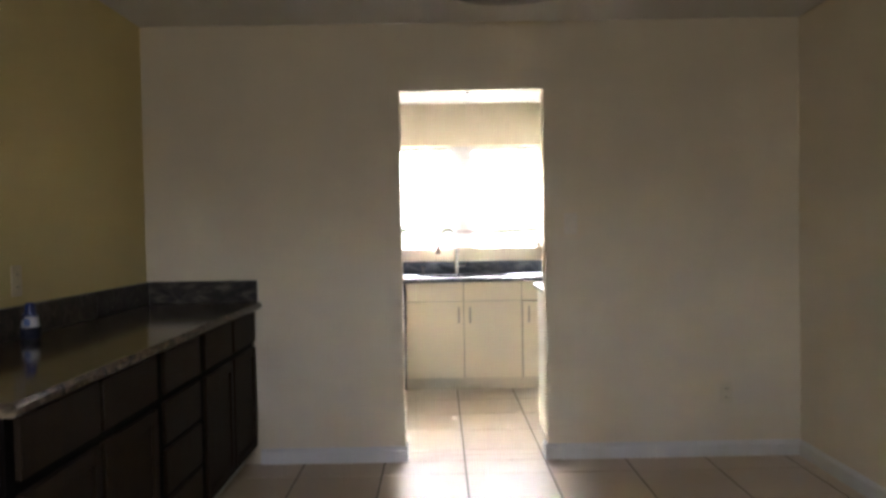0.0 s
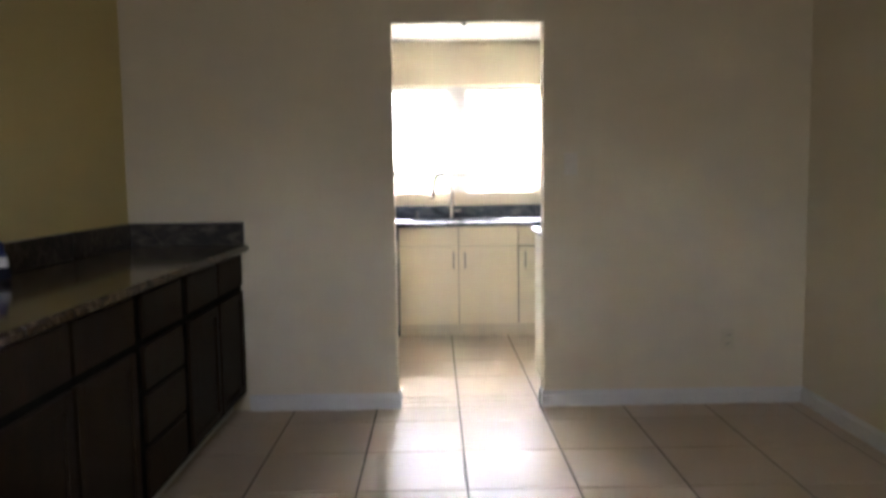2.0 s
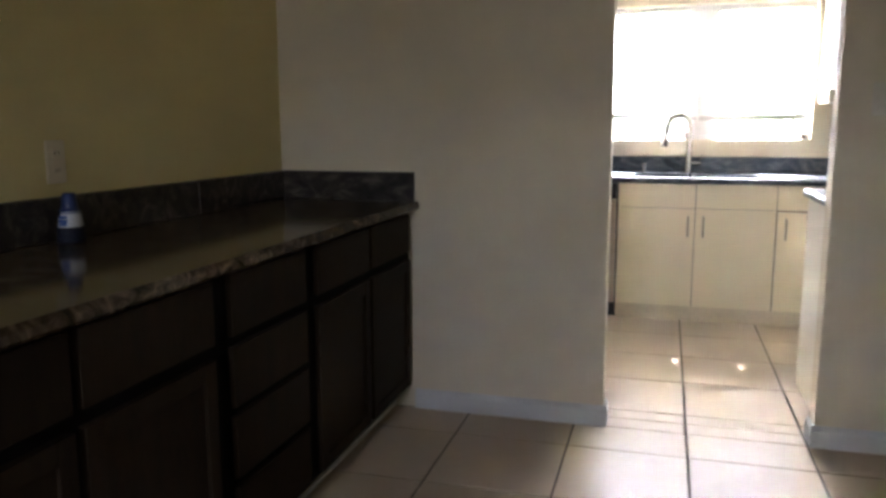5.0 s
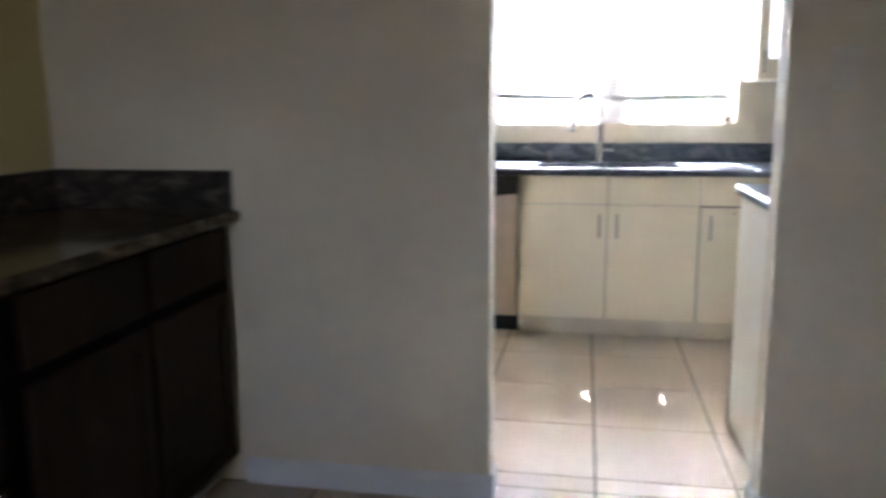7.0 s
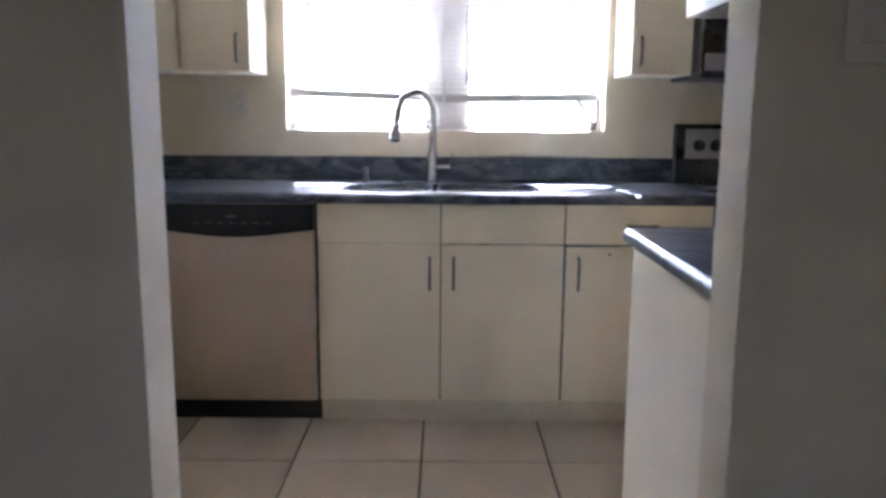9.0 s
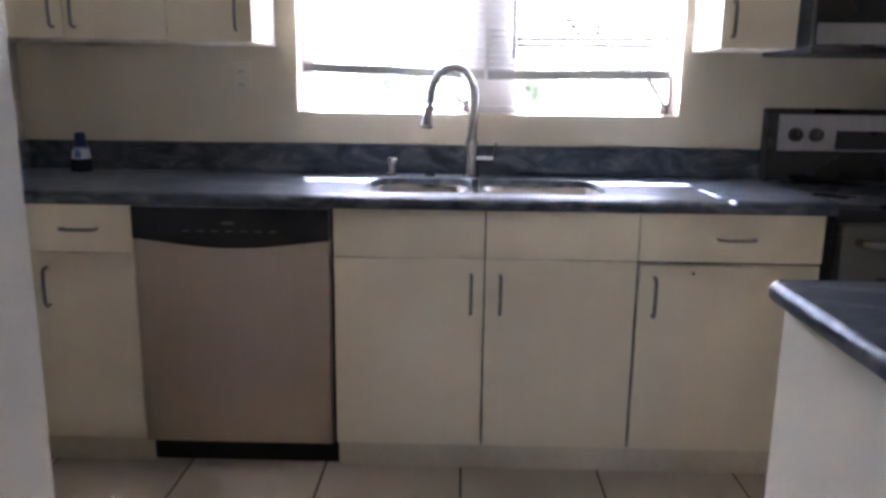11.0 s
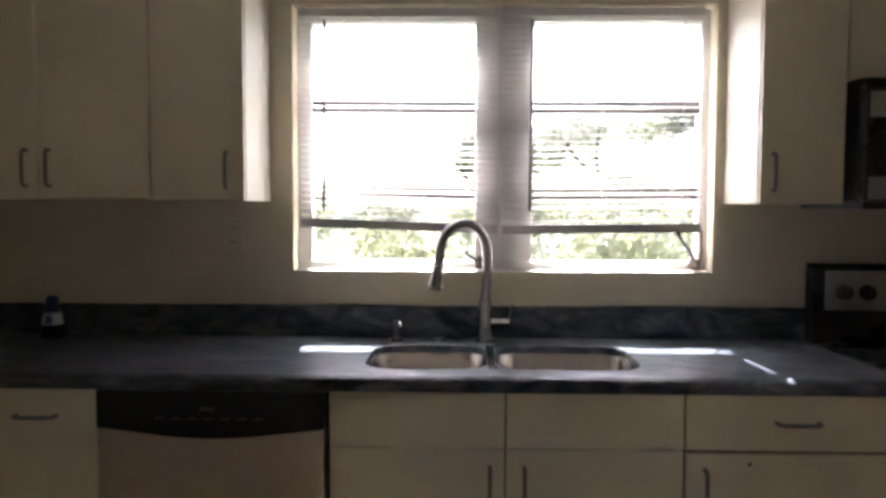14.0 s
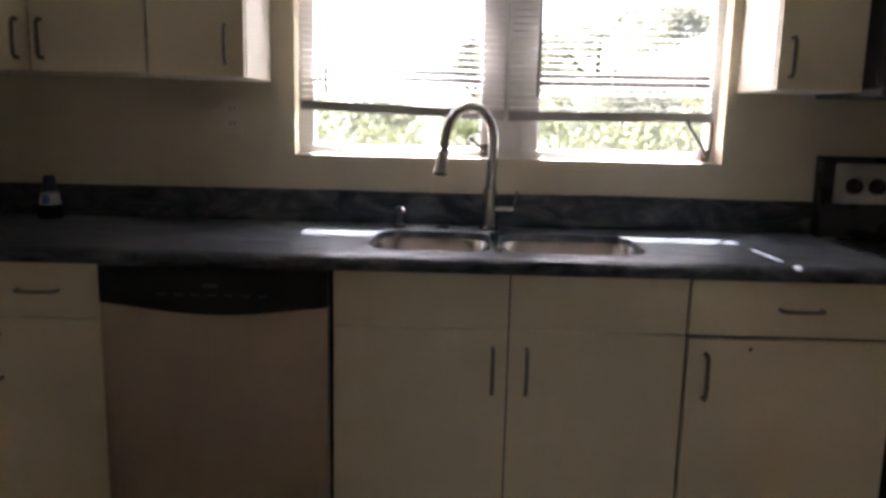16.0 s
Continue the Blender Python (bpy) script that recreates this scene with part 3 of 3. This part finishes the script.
def bottle(x, y, z, s, label, turn=-2.75):
    """A squat white bottle that widens to its foot, with a blue cap and a printed label."""
    b = thing("bottle", (x, y, z), label, "bottle", "soap bottles")
    part("body", lathe(bmesh.new(), [(0, z + 0.001), (0.030 * s, z + 0.001), (0.032 * s, z + 0.006 * s), (0.031 * s, z + 0.03 * s), (0.025 * s, z + 0.078 * s), (0.016 * s, z + 0.086 * s), (0, z + 0.086 * s)], x, y), label_white, b)
    part("foot", lathe(bmesh.new(), [(0, z), (0.0305 * s, z), (0.0340 * s, z + 0.005 * s), (0.0328 * s, z + 0.040 * s), (0.0302 * s, z + 0.0405 * s)], x, y), navy, b, "dark navy lower band")
    part("cap", lathe(bmesh.new(), [(0.0262 * s, z + 0.074 * s), (0.0225 * s, z + 0.084 * s), (0.0190 * s, z + 0.088 * s), (0.0170 * s, z + 0.117 * s), (0.013 * s, z + 0.124 * s), (0, z + 0.124 * s)], x, y), blue_cap, b, "dark blue cap")
    bm = bmesh.new()
    for i, (u, w) in enumerate(((0.062, 0.014), (0.053, 0.018), (0.045, 0.016))):
        bx(bm, x - w * s / 2 + 0.002, y - 0.0315 * s, z + u * s, x + w * s / 2 + 0.004, y - 0.024 * s, z + (u + 0.007) * s)
    part("print", bm, label_blue, b, "blue printed bars")
    bm = bmesh.new()
    for u0, u1, wide in ((0.0415, 0.066, 0.34), (0.066, 0.080, 0.6)):
        for i in range(6):
            q = []
            for k, u in ((i, u0), (i + 1, u0), (i + 1, u1), (i, u1)):
                a = turn - wide + k * wide * 2 / 6 - (0.6 - wide)
                rad = (0.0310 - (u - 0.030) * 0.118 + 0.0004) * s
                q.append(bm.verts.new((x + rad * math.cos(a), y + rad * math.sin(a), z + u * s)))
            bm.faces.new(q)
    part("side_print", bm, navy, b, "dark navy printed patch")
    return b


bottle(-1.457, 0.53, CT, 1.12, "small white soap bottle with a blue cap on the worktop")


# ---- wall cabinets ----
def wall_unit(x0, x1, z0, z1, y0, y1, doors, label):
    """A wall cabinet that faces -y, or +y where y0 lies beyond y1."""
    u = thing("wall_cabinet", ((x0 + x1) / 2, y1, z0), label, "cabinet", "white wall cabinets")
    sgn = 1 if y1 > y0 else -1
    a, b = sorted((y0 + sgn * 0.019, y1))
    part("body", box(x0, a, z0, x1, b, z1, 0.001), cab_side, u)
    # added dark sheet that stands in for shade in the door gaps
    e0, e1 = sorted((y0 + sgn * 0.0182, y0 + sgn * 0.0188))
    part("gasket", box(x0 + 0.003, e0, z0 + 0.003, x1 - 0.003, e1, z1 - 0.003), dark_gap, u, "thin dark sheet painting the shadow gap behind the doors")
    for p, q, hd in doors:
        f0, f1 = sorted((y0, y0 + sgn * 0.018))
        f = part("door", box(p + 0.0025, f0, z0 + 0.001, q - 0.0025, f1, z1 - 0.002, 0.0015), cab_white, u)
        if hd and sgn > 0:
            bar_pull(f, p + 0.036 if hd == "l" else q - 0.050 if p > -1.1 else q - 0.034, y0, z0 + 0.09, 0.105, True)
    return u


wall_unit(KL + 0.002, -1.032, 1.345, 2.11, 0.30, YW - 0.002, [(KL + 0.002, -1.366, "r"), (-1.366, -1.032, "l")], "cream wall cabinet with two slab doors")
wall_unit(-1.030, -0.752, 1.340, 2.11, 0.30, YW - 0.002, [(-1.030, -0.752, "r")], "narrow cream wall cabinet beside the window")
wall_unit(0.740, 0.982, 1.337, 2.11, 0.30, YW - 0.002, [(0.740, 0.982, "l")], "narrow cream wall cabinet beside the microwave")
wall_unit(0.984, 1.75, 1.69, 2.11, 0.30, YW - 0.002, [(0.984, 1.367, ""), (1.367, 1.75, "")], "cream wall cabinet above the microwave")
wall_unit(0.44, 0.90, 1.345, 2.11, -1.385, YD1 + 0.002, [(0.44, 0.90, "")], "white wall cabinet above the short counter")

# microwave
mw = thing("microwave", (1.37, 0.4, 1.33), "black and stainless over-the-range microwave", "microwave")
part("body", box(0.986, 0.235, 1.345, 1.748, YW - 0.003, 1.686, 0.004), black_matte, mw)
part("base_plate", box(0.988, 0.205, 1.322, 1.746, YW - 0.003, 1.344, 0.004), black_matte, mw)
part("vent", bx(bx(box(0.99, 0.215, 1.662, 1.744, 0.235, 1.684, 0.002), 0.99, 0.205, 1.664, 1.744, 0.215, 1.669), 0.99, 0.205, 1.675, 1.744, 0.215, 1.680), black_gloss, mw)
dr = part("door", box(0.988, 0.205, 1.346, 1.55, 0.234, 1.660, 0.004), black_gloss, mw)
part("top_band", box(1.0, 0.199, 1.575, 1.54, 0.206, 1.645, 0.002), fascia_steel, dr, "stainless band")
part("lower_band", box(1.0, 0.199, 1.35, 1.54, 0.206, 1.412, 0.002), fascia_steel, dr, "stainless band")
part("control_panel", box(1.552, 0.205, 1.346, 1.746, 0.234, 1.660, 0.004), black_gloss, mw)

# range
rg = thing("range", (1.39, 0.3, 0), "black and stainless freestanding electric range", "range")
part("body", box(1.022, 0.0, 0.03, 1.778, YW - 0.01, 0.878, 0.003), black_matte, rg)
part("cooktop", box(1.021, -0.03, 0.878, 1.779, 0.535, 0.892, 0.004), black_gloss, rg, "black ceramic glass cooktop")
prism_bm = prism(bmesh.new(), [(0.535, 0.885), (YW - 0.01, 0.885), (YW - 0.01, 1.145), (0.56, 1.145), (0.545, 1.13)], "x", 1.01, 1.779, 0.004)
bg = part("backguard", prism_bm, black_gloss, rg)
part("fascia", box(1.045, 0.530, 0.998, 1.745, 0.541, 1.125, 0.003), fascia_steel, bg, "stainless control fascia")
part("display", box(1.245, 0.526, 1.005, 1.52, 0.5295, 1.070, 0.002), black_gloss, bg, "black display window")
for kx in (1.102, 1.174, 1.60, 1.68):
    kb = part("knob", tube(bmesh.new(), [(kx, 0.5295, 1.055), (kx, 0.512, 1.055), (kx, 0.505, 1.055)], [0.025, 0.023, 0.019], 18), black_matte, bg)
    part("pointer", box(kx - 0.003, 0.500, 1.052, kx + 0.003, 0.5048, 1.078), print_grey, kb)
od = part("oven_door", box(1.03, -0.045, 0.21, 1.77, -0.001, 0.835, 0.006), oven_steel, rg, "dark stainless oven door")
part("oven_window", box(1.14, -0.049, 0.33, 1.66, -0.0455, 0.68, 0.002), black_gloss, od)
part("handle", tube(bmesh.new(), [(1.075, -0.046, 0.785), (1.075, -0.085, 0.785), (1.11, -0.092, 0.785), (1.69, -0.092, 0.785), (1.725, -0.085, 0.785), (1.725, -0.046, 0.785)], 0.012, 10), chrome, od)
part("drawer", box(1.03, -0.04, 0.04, 1.77, -0.001, 0.20, 0.006), steel, rg)

# short counter behind the dividing wall
pu = thing("base_cabinet", (0.9, -1.5, 0), "white base cabinet with a plain end panel", "cabinet", "white base cabinets")
part("body", box(0.465, YD1 + 0.002, 0.1, 1.785, -1.074, CP - 0.034), cab_side, pu)
part("end_panel", box(0.449, YD1 + 0.002, 0.0, 0.464, -1.058, CP - 0.035, 0.002), cab_side, pu)
for a in (0.466, 0.906, 1.346):
    part("door", box(a + 0.002, -1.073, 0.1, a + 0.438, -1.056, CP - 0.04, 0.002), cab_white, pu)
part("toe_board", box(0.466, -1.142, 0, 1.785, -1.127, 0.1), cab_white, pu)
st = thing("worktop", (1.1, -1.5, CP), "short dark grey swirled laminate worktop with a rounded corner", "worktop")
part("slab", prism(bmesh.new(), [(0.437, YD1 + 0.001), (1.788, YD1 + 0.001), (1.788, -1.041), (0.456, -1.041), (0.443, -1.047), (0.437, -1.060)], "z", CP - 0.033, CP), kitchen_top, st)
bm = bmesh.new()
way = [(0.436, YD1 + 0.001, -1.0, 0.0), (0.436, -1.5, -1.0, 0.0)]
way += [(0.456 - 0.020 * math.cos(t), -1.060 + 0.020 * math.sin(t), -math.cos(t), math.sin(t)) for t in [math.pi / 2 * i / 8 for i in range(9)]]
way += [(1.1, -1.040, 0.0, 1.0), (1.788, -1.040, 0.0, 1.0)]
rings = [[bm.verts.new((x + nx * 0.014 * math.cos(a), y + ny * 0.014 * math.cos(a), CP - 0.0165 + 0.0172 * math.sin(a))) for a in [math.pi * (k / 10 - 0.5) for k in range(11)]] for x, y, nx, ny in way]
for p, q in zip(rings, rings[1:]):
    for k in range(10):
        bm.faces.new((p[k], p[k + 1], q[k + 1], q[k]))
    bm.faces.new((p[10], p[0], q[0], q[10]))
bm.faces.new(rings[0])
bm.faces.new(rings[-1])
part("edge_band", bm, edge_top, st, "rounded front edge catching the light")

# ---- dining room ----
DCX = -1.19
YE = -4.287


def framed_front(y0, y1, z0, z1, parent, name):
    """A front that faces +x, with a raised frame round a sunk panel."""
    w = 0.045 if name == "door" else 0.0
    x = DCX
    f = part(name, box(x - 0.018, y0, z0, x - (0.010 if w else 0.0), y1, z1, 0.002), espresso, parent)
    if w:
        bm = bmesh.new()
        for a, b, c, d in ((y0, y0 + w, z0, z1), (y1 - w, y1, z0, z1), (y0 + w, y1 - w, z0, z0 + w), (y0 + w, y1 - w, z1 - w, z1)):
            bx(bm, x - 0.0096, a + 0.0002, c + 0.0002, x + 0.001, b - 0.0002, d - 0.0002, 0.002)
        part("rail_frame", bm, espresso, f)
    return f


def dark_unit(y0, y1, kind, label):
    u = thing("base_cabinet", (-1.48, (y0 + y1) / 2, 0), label, "cabinet", "dark wooden base cabinets")
    part("body", box(XL + 0.002, y0 + 0.001, 0.1, DCX - 0.0185, y1 - 0.001, CT - 0.03), shaded_frame, u)
    part("toe_board", box(-1.30, y0 + 0.001, 0.0, -1.286, y1 - 0.001, 0.1), dark_gap, u)
    g = 0.040
    if kind == "drawers":
        for a, b in ((0.115, 0.296), (0.318, 0.484), (0.506, 0.662), (0.690, 0.845)):
            framed_front(y0 + g, y1 - g, a, b, u, "drawer_front")
    else:
        m = (y0 + y1) / 2
        for a, b in ((y0 + g, m - 0.013), (m + 0.013, y1 - g)):
            framed_front(a, b, 0.115, 0.656, u, "door")
            framed_front(a, b, 0.690, 0.845, u, "drawer_front")
    return u


dark_unit(-2.814, YD0 - 0.002, "doors", "dark espresso wooden base cabinet with two doors and two drawers")
dark_unit(-3.308, -2.814, "drawers", "dark espresso wooden base cabinet with a stack of drawers")
dark_unit(YE, -3.308, "doors", "dark espresso wooden base cabinet with two doors and two drawers")
dt = thing("worktop", (-1.48, -3.3, CT), "dark brown swirled stone worktop with a backsplash", "worktop")
bm = prism(bmesh.new(), [(XL + 0.001, CT - 0.032), (DCX + 0.022, CT - 0.032), (DCX + 0.030, CT - 0.024), (DCX + 0.030, CT - 0.008), (DCX + 0.022, CT + 0.004), (XL + 0.001, CT + 0.004)], "y", YE - 0.03, YD0 - 0.001)
part("slab", bm, dining_top, dt)
part("backsplash", box(XL + 0.001, YE - 0.03, CT + 0.004, XL + 0.020, -2.507, CT + 0.124, 0.004), dining_splash_shaded, dt)
part("backsplash", bx(box(XL + 0.001, -2.505, CT + 0.004, XL + 0.0205, YD0 - 0.021, CT + 0.124, 0.004), XL + 0.001, YD0 - 0.020, CT + 0.004, DCX + 0.010, YD0 - 0.001, CT + 0.124, 0.003), dining_splash_shaded, dt)
bottle(-1.715, -3.19, CT + 0.0045, 1.08, "white soap bottle with a dark blue cap on the dark counter", -2.4)

# ceiling lamp
lx, ly, lz = 0.12, -2.864, 2.287
cl = thing("ceiling_light", (lx, ly, HC), "unlit flush ceiling light with a glass dish and metal rim", "ceiling light")
part("canopy", lathe(bmesh.new(), [(0, HC), (0.09, HC), (0.09, HC - 0.02), (0.02, HC - 0.03), (0.02, lz + 0.0), (0, lz)], lx, ly), lamp_rim, cl)
part("dish", lathe(bmesh.new(), [(0.305, lz + 0.022), (0.25, lz + 0.012), (0.15, lz + 0.004), (0.0, lz), (0.0, lz + 0.005), (0.15, lz + 0.009), (0.25, lz + 0.017), (0.305, lz + 0.027)], lx, ly, 40), lamp_glass, cl, "frosted greenish glass dish")
part("rim", lathe(bmesh.new(), [(0.302, lz + 0.002), (0.310, lz - 0.006), (0.328, lz - 0.004), (0.334, lz + 0.010), (0.330, lz + 0.050), (0.308, lz + 0.050), (0.302, lz + 0.002)], lx, ly, 40), lamp_rim, cl)
part("finial", lathe(bmesh.new(), [(0, lz - 0.045), (0.012, lz - 0.041), (0.015, lz - 0.02), (0.024, lz - 0.008), (0, lz - 0.0005)], lx, ly, 16), lamp_rim, cl)


def plate(name, x0, x1, z0, z1, y, material, label, category, rocker):
    """A cover plate on a wall that faces -y, with a rocker or two sockets."""
    p = thing(name, ((x0 + x1) / 2, y, (z0 + z1) / 2), label, category)
    part("cover", box(x0, y - 0.0062, z0, x1, y - 0.0005, z1, 0.0055, 3), material, p)
    xc, zc = (x0 + x1) / 2, (z0 + z1) / 2
    if rocker:
        part("rocker", prism(bmesh.new(), [(y - 0.0062, zc - 0.032), (y - 0.0100, zc - 0.030), (y - 0.0085, zc), (y - 0.0105, zc + 0.032), (y - 0.0062, zc + 0.034)], "x", xc - 0.016, xc + 0.016), material, p)
    else:
        for dz in (-0.024, 0.024):
            so = part("socket", box(xc - 0.016, y - 0.009, zc + dz - 0.014, xc + 0.016, y - 0.0062, zc + dz + 0.014, 0.003), material, p)
            part("slot", bx(box(xc - 0.008, y - 0.0094, zc + dz - 0.004, xc - 0.005, y - 0.0091, zc + dz + 0.006), xc + 0.005, y - 0.0094, zc + dz - 0.004, xc + 0.008, y - 0.0091, zc + dz + 0.006), dark_gap, so)
    return p


plate("light_switch", 0.501, 0.573, 1.235, 1.350, YD0, clear_plate, "glossy beige light switch plate with a wide rocker", "light switch", True)
wo = plate("wall_outlet", -0.035, 0.035, -0.058, 0.058, 0.0, old_ivory, "aged ivory wall outlet above the dark counter", "outlet", False)
wo.matrix_world = pose(XL, -3.154, 1.108, 0, 0, 90)
plate("wall_outlet", 1.345, 1.415, 0.29, 0.405, YD0, old_ivory, "aged ivory wall outlet low on the cream wall", "outlet", False)
plate("wall_outlet", -0.912, -0.846, 1.170, 1.284, YW, white_plastic, "ivory wall outlet above the backsplash", "outlet", False)
solid("door_catch", box(-0.02, -1.80, DH - 0.012, 0.0, -1.77, DH - 0.0005, 0.003), black_matte, "small dark catch under the doorway's head", "door catch")

# worn scratches on the dining tiles
for k, (x, y, n) in enumerate(((-0.245, -3.225, 3), (-0.205, -3.197, 3), (-0.255, -2.486, 2))):
    for i in range(n):
        px, py = x + 0.012 * i, y + 0.014 * ((i * 2 + k) % 3)
        bm = bmesh.new()
        bm.faces.new([bm.verts.new((px + u, py + v, 0.0006)) for u, v in ((0, 0), (0.005, 0.002), (0.007, 0.05), (0.003, 0.055))])
        solid("scuff_mark", bm, scuff_m, "faint pale scuff mark on a beige floor tile", "scuff mark", "scuff marks on the tiles")

# ---- outdoors ----
# added wall out of view, cuts the sky light entering from the left
structure("wall_wing", box(-2.35, YO, -0.45, -2.15, 4.1, 2.9), ext_wall_m, "unseen stucco wall added to block sky light from the left", "wall")
structure("ground", box(-400, YO, -0.45, 400, 900, -0.30), grass_m, "sunlit lawn behind the house", "ground")


def leaves(bm, cx, cy, cz, rx, ry, rz, n, size, rng):
    """Scattered leaf blades through an uneven crown."""
    for _ in range(n):
        d = Vector((rng.gauss(0, 1), rng.gauss(0, 1), rng.gauss(0, 1))).normalized() * rng.uniform(0.45, 1.0)
        k = 0.75 + 0.5 * noise.noise(d * 2.2 + Vector((cx, cy, cz)))
        c = Vector((cx + d.x * rx * k, cy + d.y * ry * k, cz + d.z * rz * k))
        u = Vector((rng.gauss(0, 1), rng.gauss(0, 1), rng.gauss(0, 0.6))).normalized() * size * rng.uniform(0.6, 1.3)
        v = u.orthogonal().normalized() * size * 0.42
        bm.faces.new([bm.verts.new(p) for p in (c - u, c + v, c + u, c - v)])


def shrub(x, y, r, h, material, seed):
    rng = random.Random(seed)
    s = thing("shrub", (x, y, -0.3), "leafy green garden shrub in bright sun", "shrub", "garden shrubs")
    bm = bmesh.new()
    for k in range(5):
        a = 2 * math.pi * k / 5
        tube(bm, [(x, y, -0.3), (x + 0.25 * r * math.cos(a), y + 0.25 * r * math.sin(a), 0.1 * h), (x + 0.5 * r * math.cos(a), y + 0.5 * r * math.sin(a), 0.6 * h - 0.3)], [0.03, 0.022, 0.01], 6)
    part("stems", bm, bark_m, s)
    bm = bmesh.new()
    leaves(bm, x, y, h * 0.55 - 0.3, r, r, h * 0.55, 4200, 0.05 * max(1.0, r), rng)
    part("crown", bm, material, s)


def tree(x, y, h, r, material, seed):
    rng = random.Random(seed)
    t = thing("tree", (x, y, -0.3), "broad leafy tree beyond the lawn", "tree", "garden trees")
    bm = tube(bmesh.new(), [(x, y, -0.3), (x + 0.1, y, 0.3 * h), (x, y + 0.1, 0.7 * h)], [0.24, 0.18, 0.08], 10)
    for k in range(6):
        a = 2 * math.pi * k / 6 + 0.4
        tube(bm, [(x + 0.05, y, 0.38 * h), (x + 0.4 * r * math.cos(a), y + 0.4 * r * math.sin(a), 0.58 * h), (x + 0.75 * r * math.cos(a), y + 0.75 * r * math.sin(a), 0.75 * h)], [0.1, 0.06, 0.02], 7)
    part("trunk", bm, bark_m, t)
    bm = bmesh.new()
    for k in range(9):
        a = rng.uniform(0, 6.28)
        q = rng.uniform(0.2, 0.75) * r
        leaves(bm, x + q * math.cos(a), y + q * math.sin(a), h * rng.uniform(0.55, 0.9), r * 0.45, r * 0.45, h * 0.17, 420, 0.13, rng)
    part("crown", bm, material, t)


for i, (x, y, r, h) in enumerate(((-1.9, 5.4, 1.0, 1.6), (-0.8, 6.2, 0.95, 1.5), (0.4, 6.4, 0.9, 1.45), (1.5, 5.6, 1.05, 1.7), (2.8, 5.9, 1.0, 1.75), (-3.2, 6.4, 1.1, 1.7), (2.5, 11.0, 1.3, 2.7), (4.0, 11.5, 1.2, 2.4), (-2.2, 18, 1.6, 2.2), (-4.6, 19, 1.8, 2.4), (-7.2, 18, 1.7, 2.1), (0.3, 20, 1.5, 2.0), (1.7, 23, 1.5, 2.7), (3.2, 25, 1.6, 3.0))):
    shrub(x, y, r, h, leaf_m if i % 2 else leaf_hazed, 40 + i)
for i, (x, y, h, r) in enumerate(((0.4, 31, 4.6, 1.6), (2.9, 31, 5.3, 2.3), (5.6, 32, 5.9, 2.7), (8.4, 30, 5.9, 2.8), (11.4, 31, 6.3, 3.0), (14.5, 30, 5.8, 2.8))):
    tree(x, y, h, r, leaf_hazed, 70 + i)

hs = thing("house", (7.5, 16, -0.3), "pale neighbouring house with a gabled roof", "house")
part("wall", box(3.6, 14, -0.3, 11.4, 21, 1.9), ext_wall_m, hs)
part("gable", prism(bmesh.new(), [(3.6, 1.9), (11.4, 1.9), (7.5, 3.75)], "y", 14.0, 14.2), ext_wall_m, hs)
part("roof", prism(bmesh.new(), [(3.1, 1.72), (7.5, 3.78), (11.9, 1.72), (11.9, 1.86), (7.5, 3.94), (3.1, 1.86)], "y", 13.6, 21.4), white_wall_m, hs)
for wx in (4.6, 8.6):
    wd = part("window", box(wx, 13.96, 0.4, wx + 1.3, 14.0, 1.4, 0.01), vinyl, hs)
    part("pane", box(wx + 0.08, 13.94, 0.48, wx + 1.22, 13.958, 1.32), black_gloss, wd)

# ---- floor tiles ----
GX, GY, X0T, Y0T = 0.440, 0.440, -0.062, -0.314
FLOOR = bpy.data.objects["floor"]
TILE_MESH = {}


def tile(xa, xb, ya, yb):
    g = 0.0042
    xa, xb, ya, yb = xa + g, xb - g, ya + g, yb - g
    if xb - xa < 0.015 or yb - ya < 0.015:
        return
    key = (round(xb - xa, 3), round(yb - ya, 3))
    if key not in TILE_MESH:
        w, d = key[0] / 2, key[1] / 2
        c = 0.004
        bm = bmesh.new()
        rings = [[bm.verts.new((sx * (w - i), sy * (d - i), z)) for sx, sy in ((-1, -1), (1, -1), (1, 1), (-1, 1))] for i, z in ((0, -0.006), (0, -0.0018), (c * 0.4, -0.0005), (c, 0))]
        for p, q in zip(rings, rings[1:]):
            for i in range(4):
                bm.faces.new((p[i], p[(i + 1) % 4], q[(i + 1) % 4], q[i]))
        bm.faces.new(rings[-1])
        TILE_MESH[key] = mesh_of("tile", bm, tile_m, False)
    ob = new("tile", TILE_MESH[key])
    ob.location = ((xa + xb) / 2, (ya + yb) / 2, 0)
    ob.parent = FLOOR


def lines(a, b, start, step):
    k0, k1 = math.ceil((a - start) / step - 1e-6), math.floor((b - start) / step + 1e-6)
    return [a] + [start + k * step for k in range(k0, k1 + 1) if a < start + k * step < b] + [b]


for x0, x1, y0, y1 in ((-1.285, XR, YB, YD0), (XL, -1.285, YB, YE), (DX0, DX1, YD0, YD1), (KL, XR, YD1, 0.075)):
    xs, ys = lines(x0, x1, X0T, GX), lines(y0, y1, Y0T, GY)
    for xa, xb in zip(xs, xs[1:]):
        for ya, yb in zip(ys, ys[1:]):
            tile(xa, xb, ya, yb)
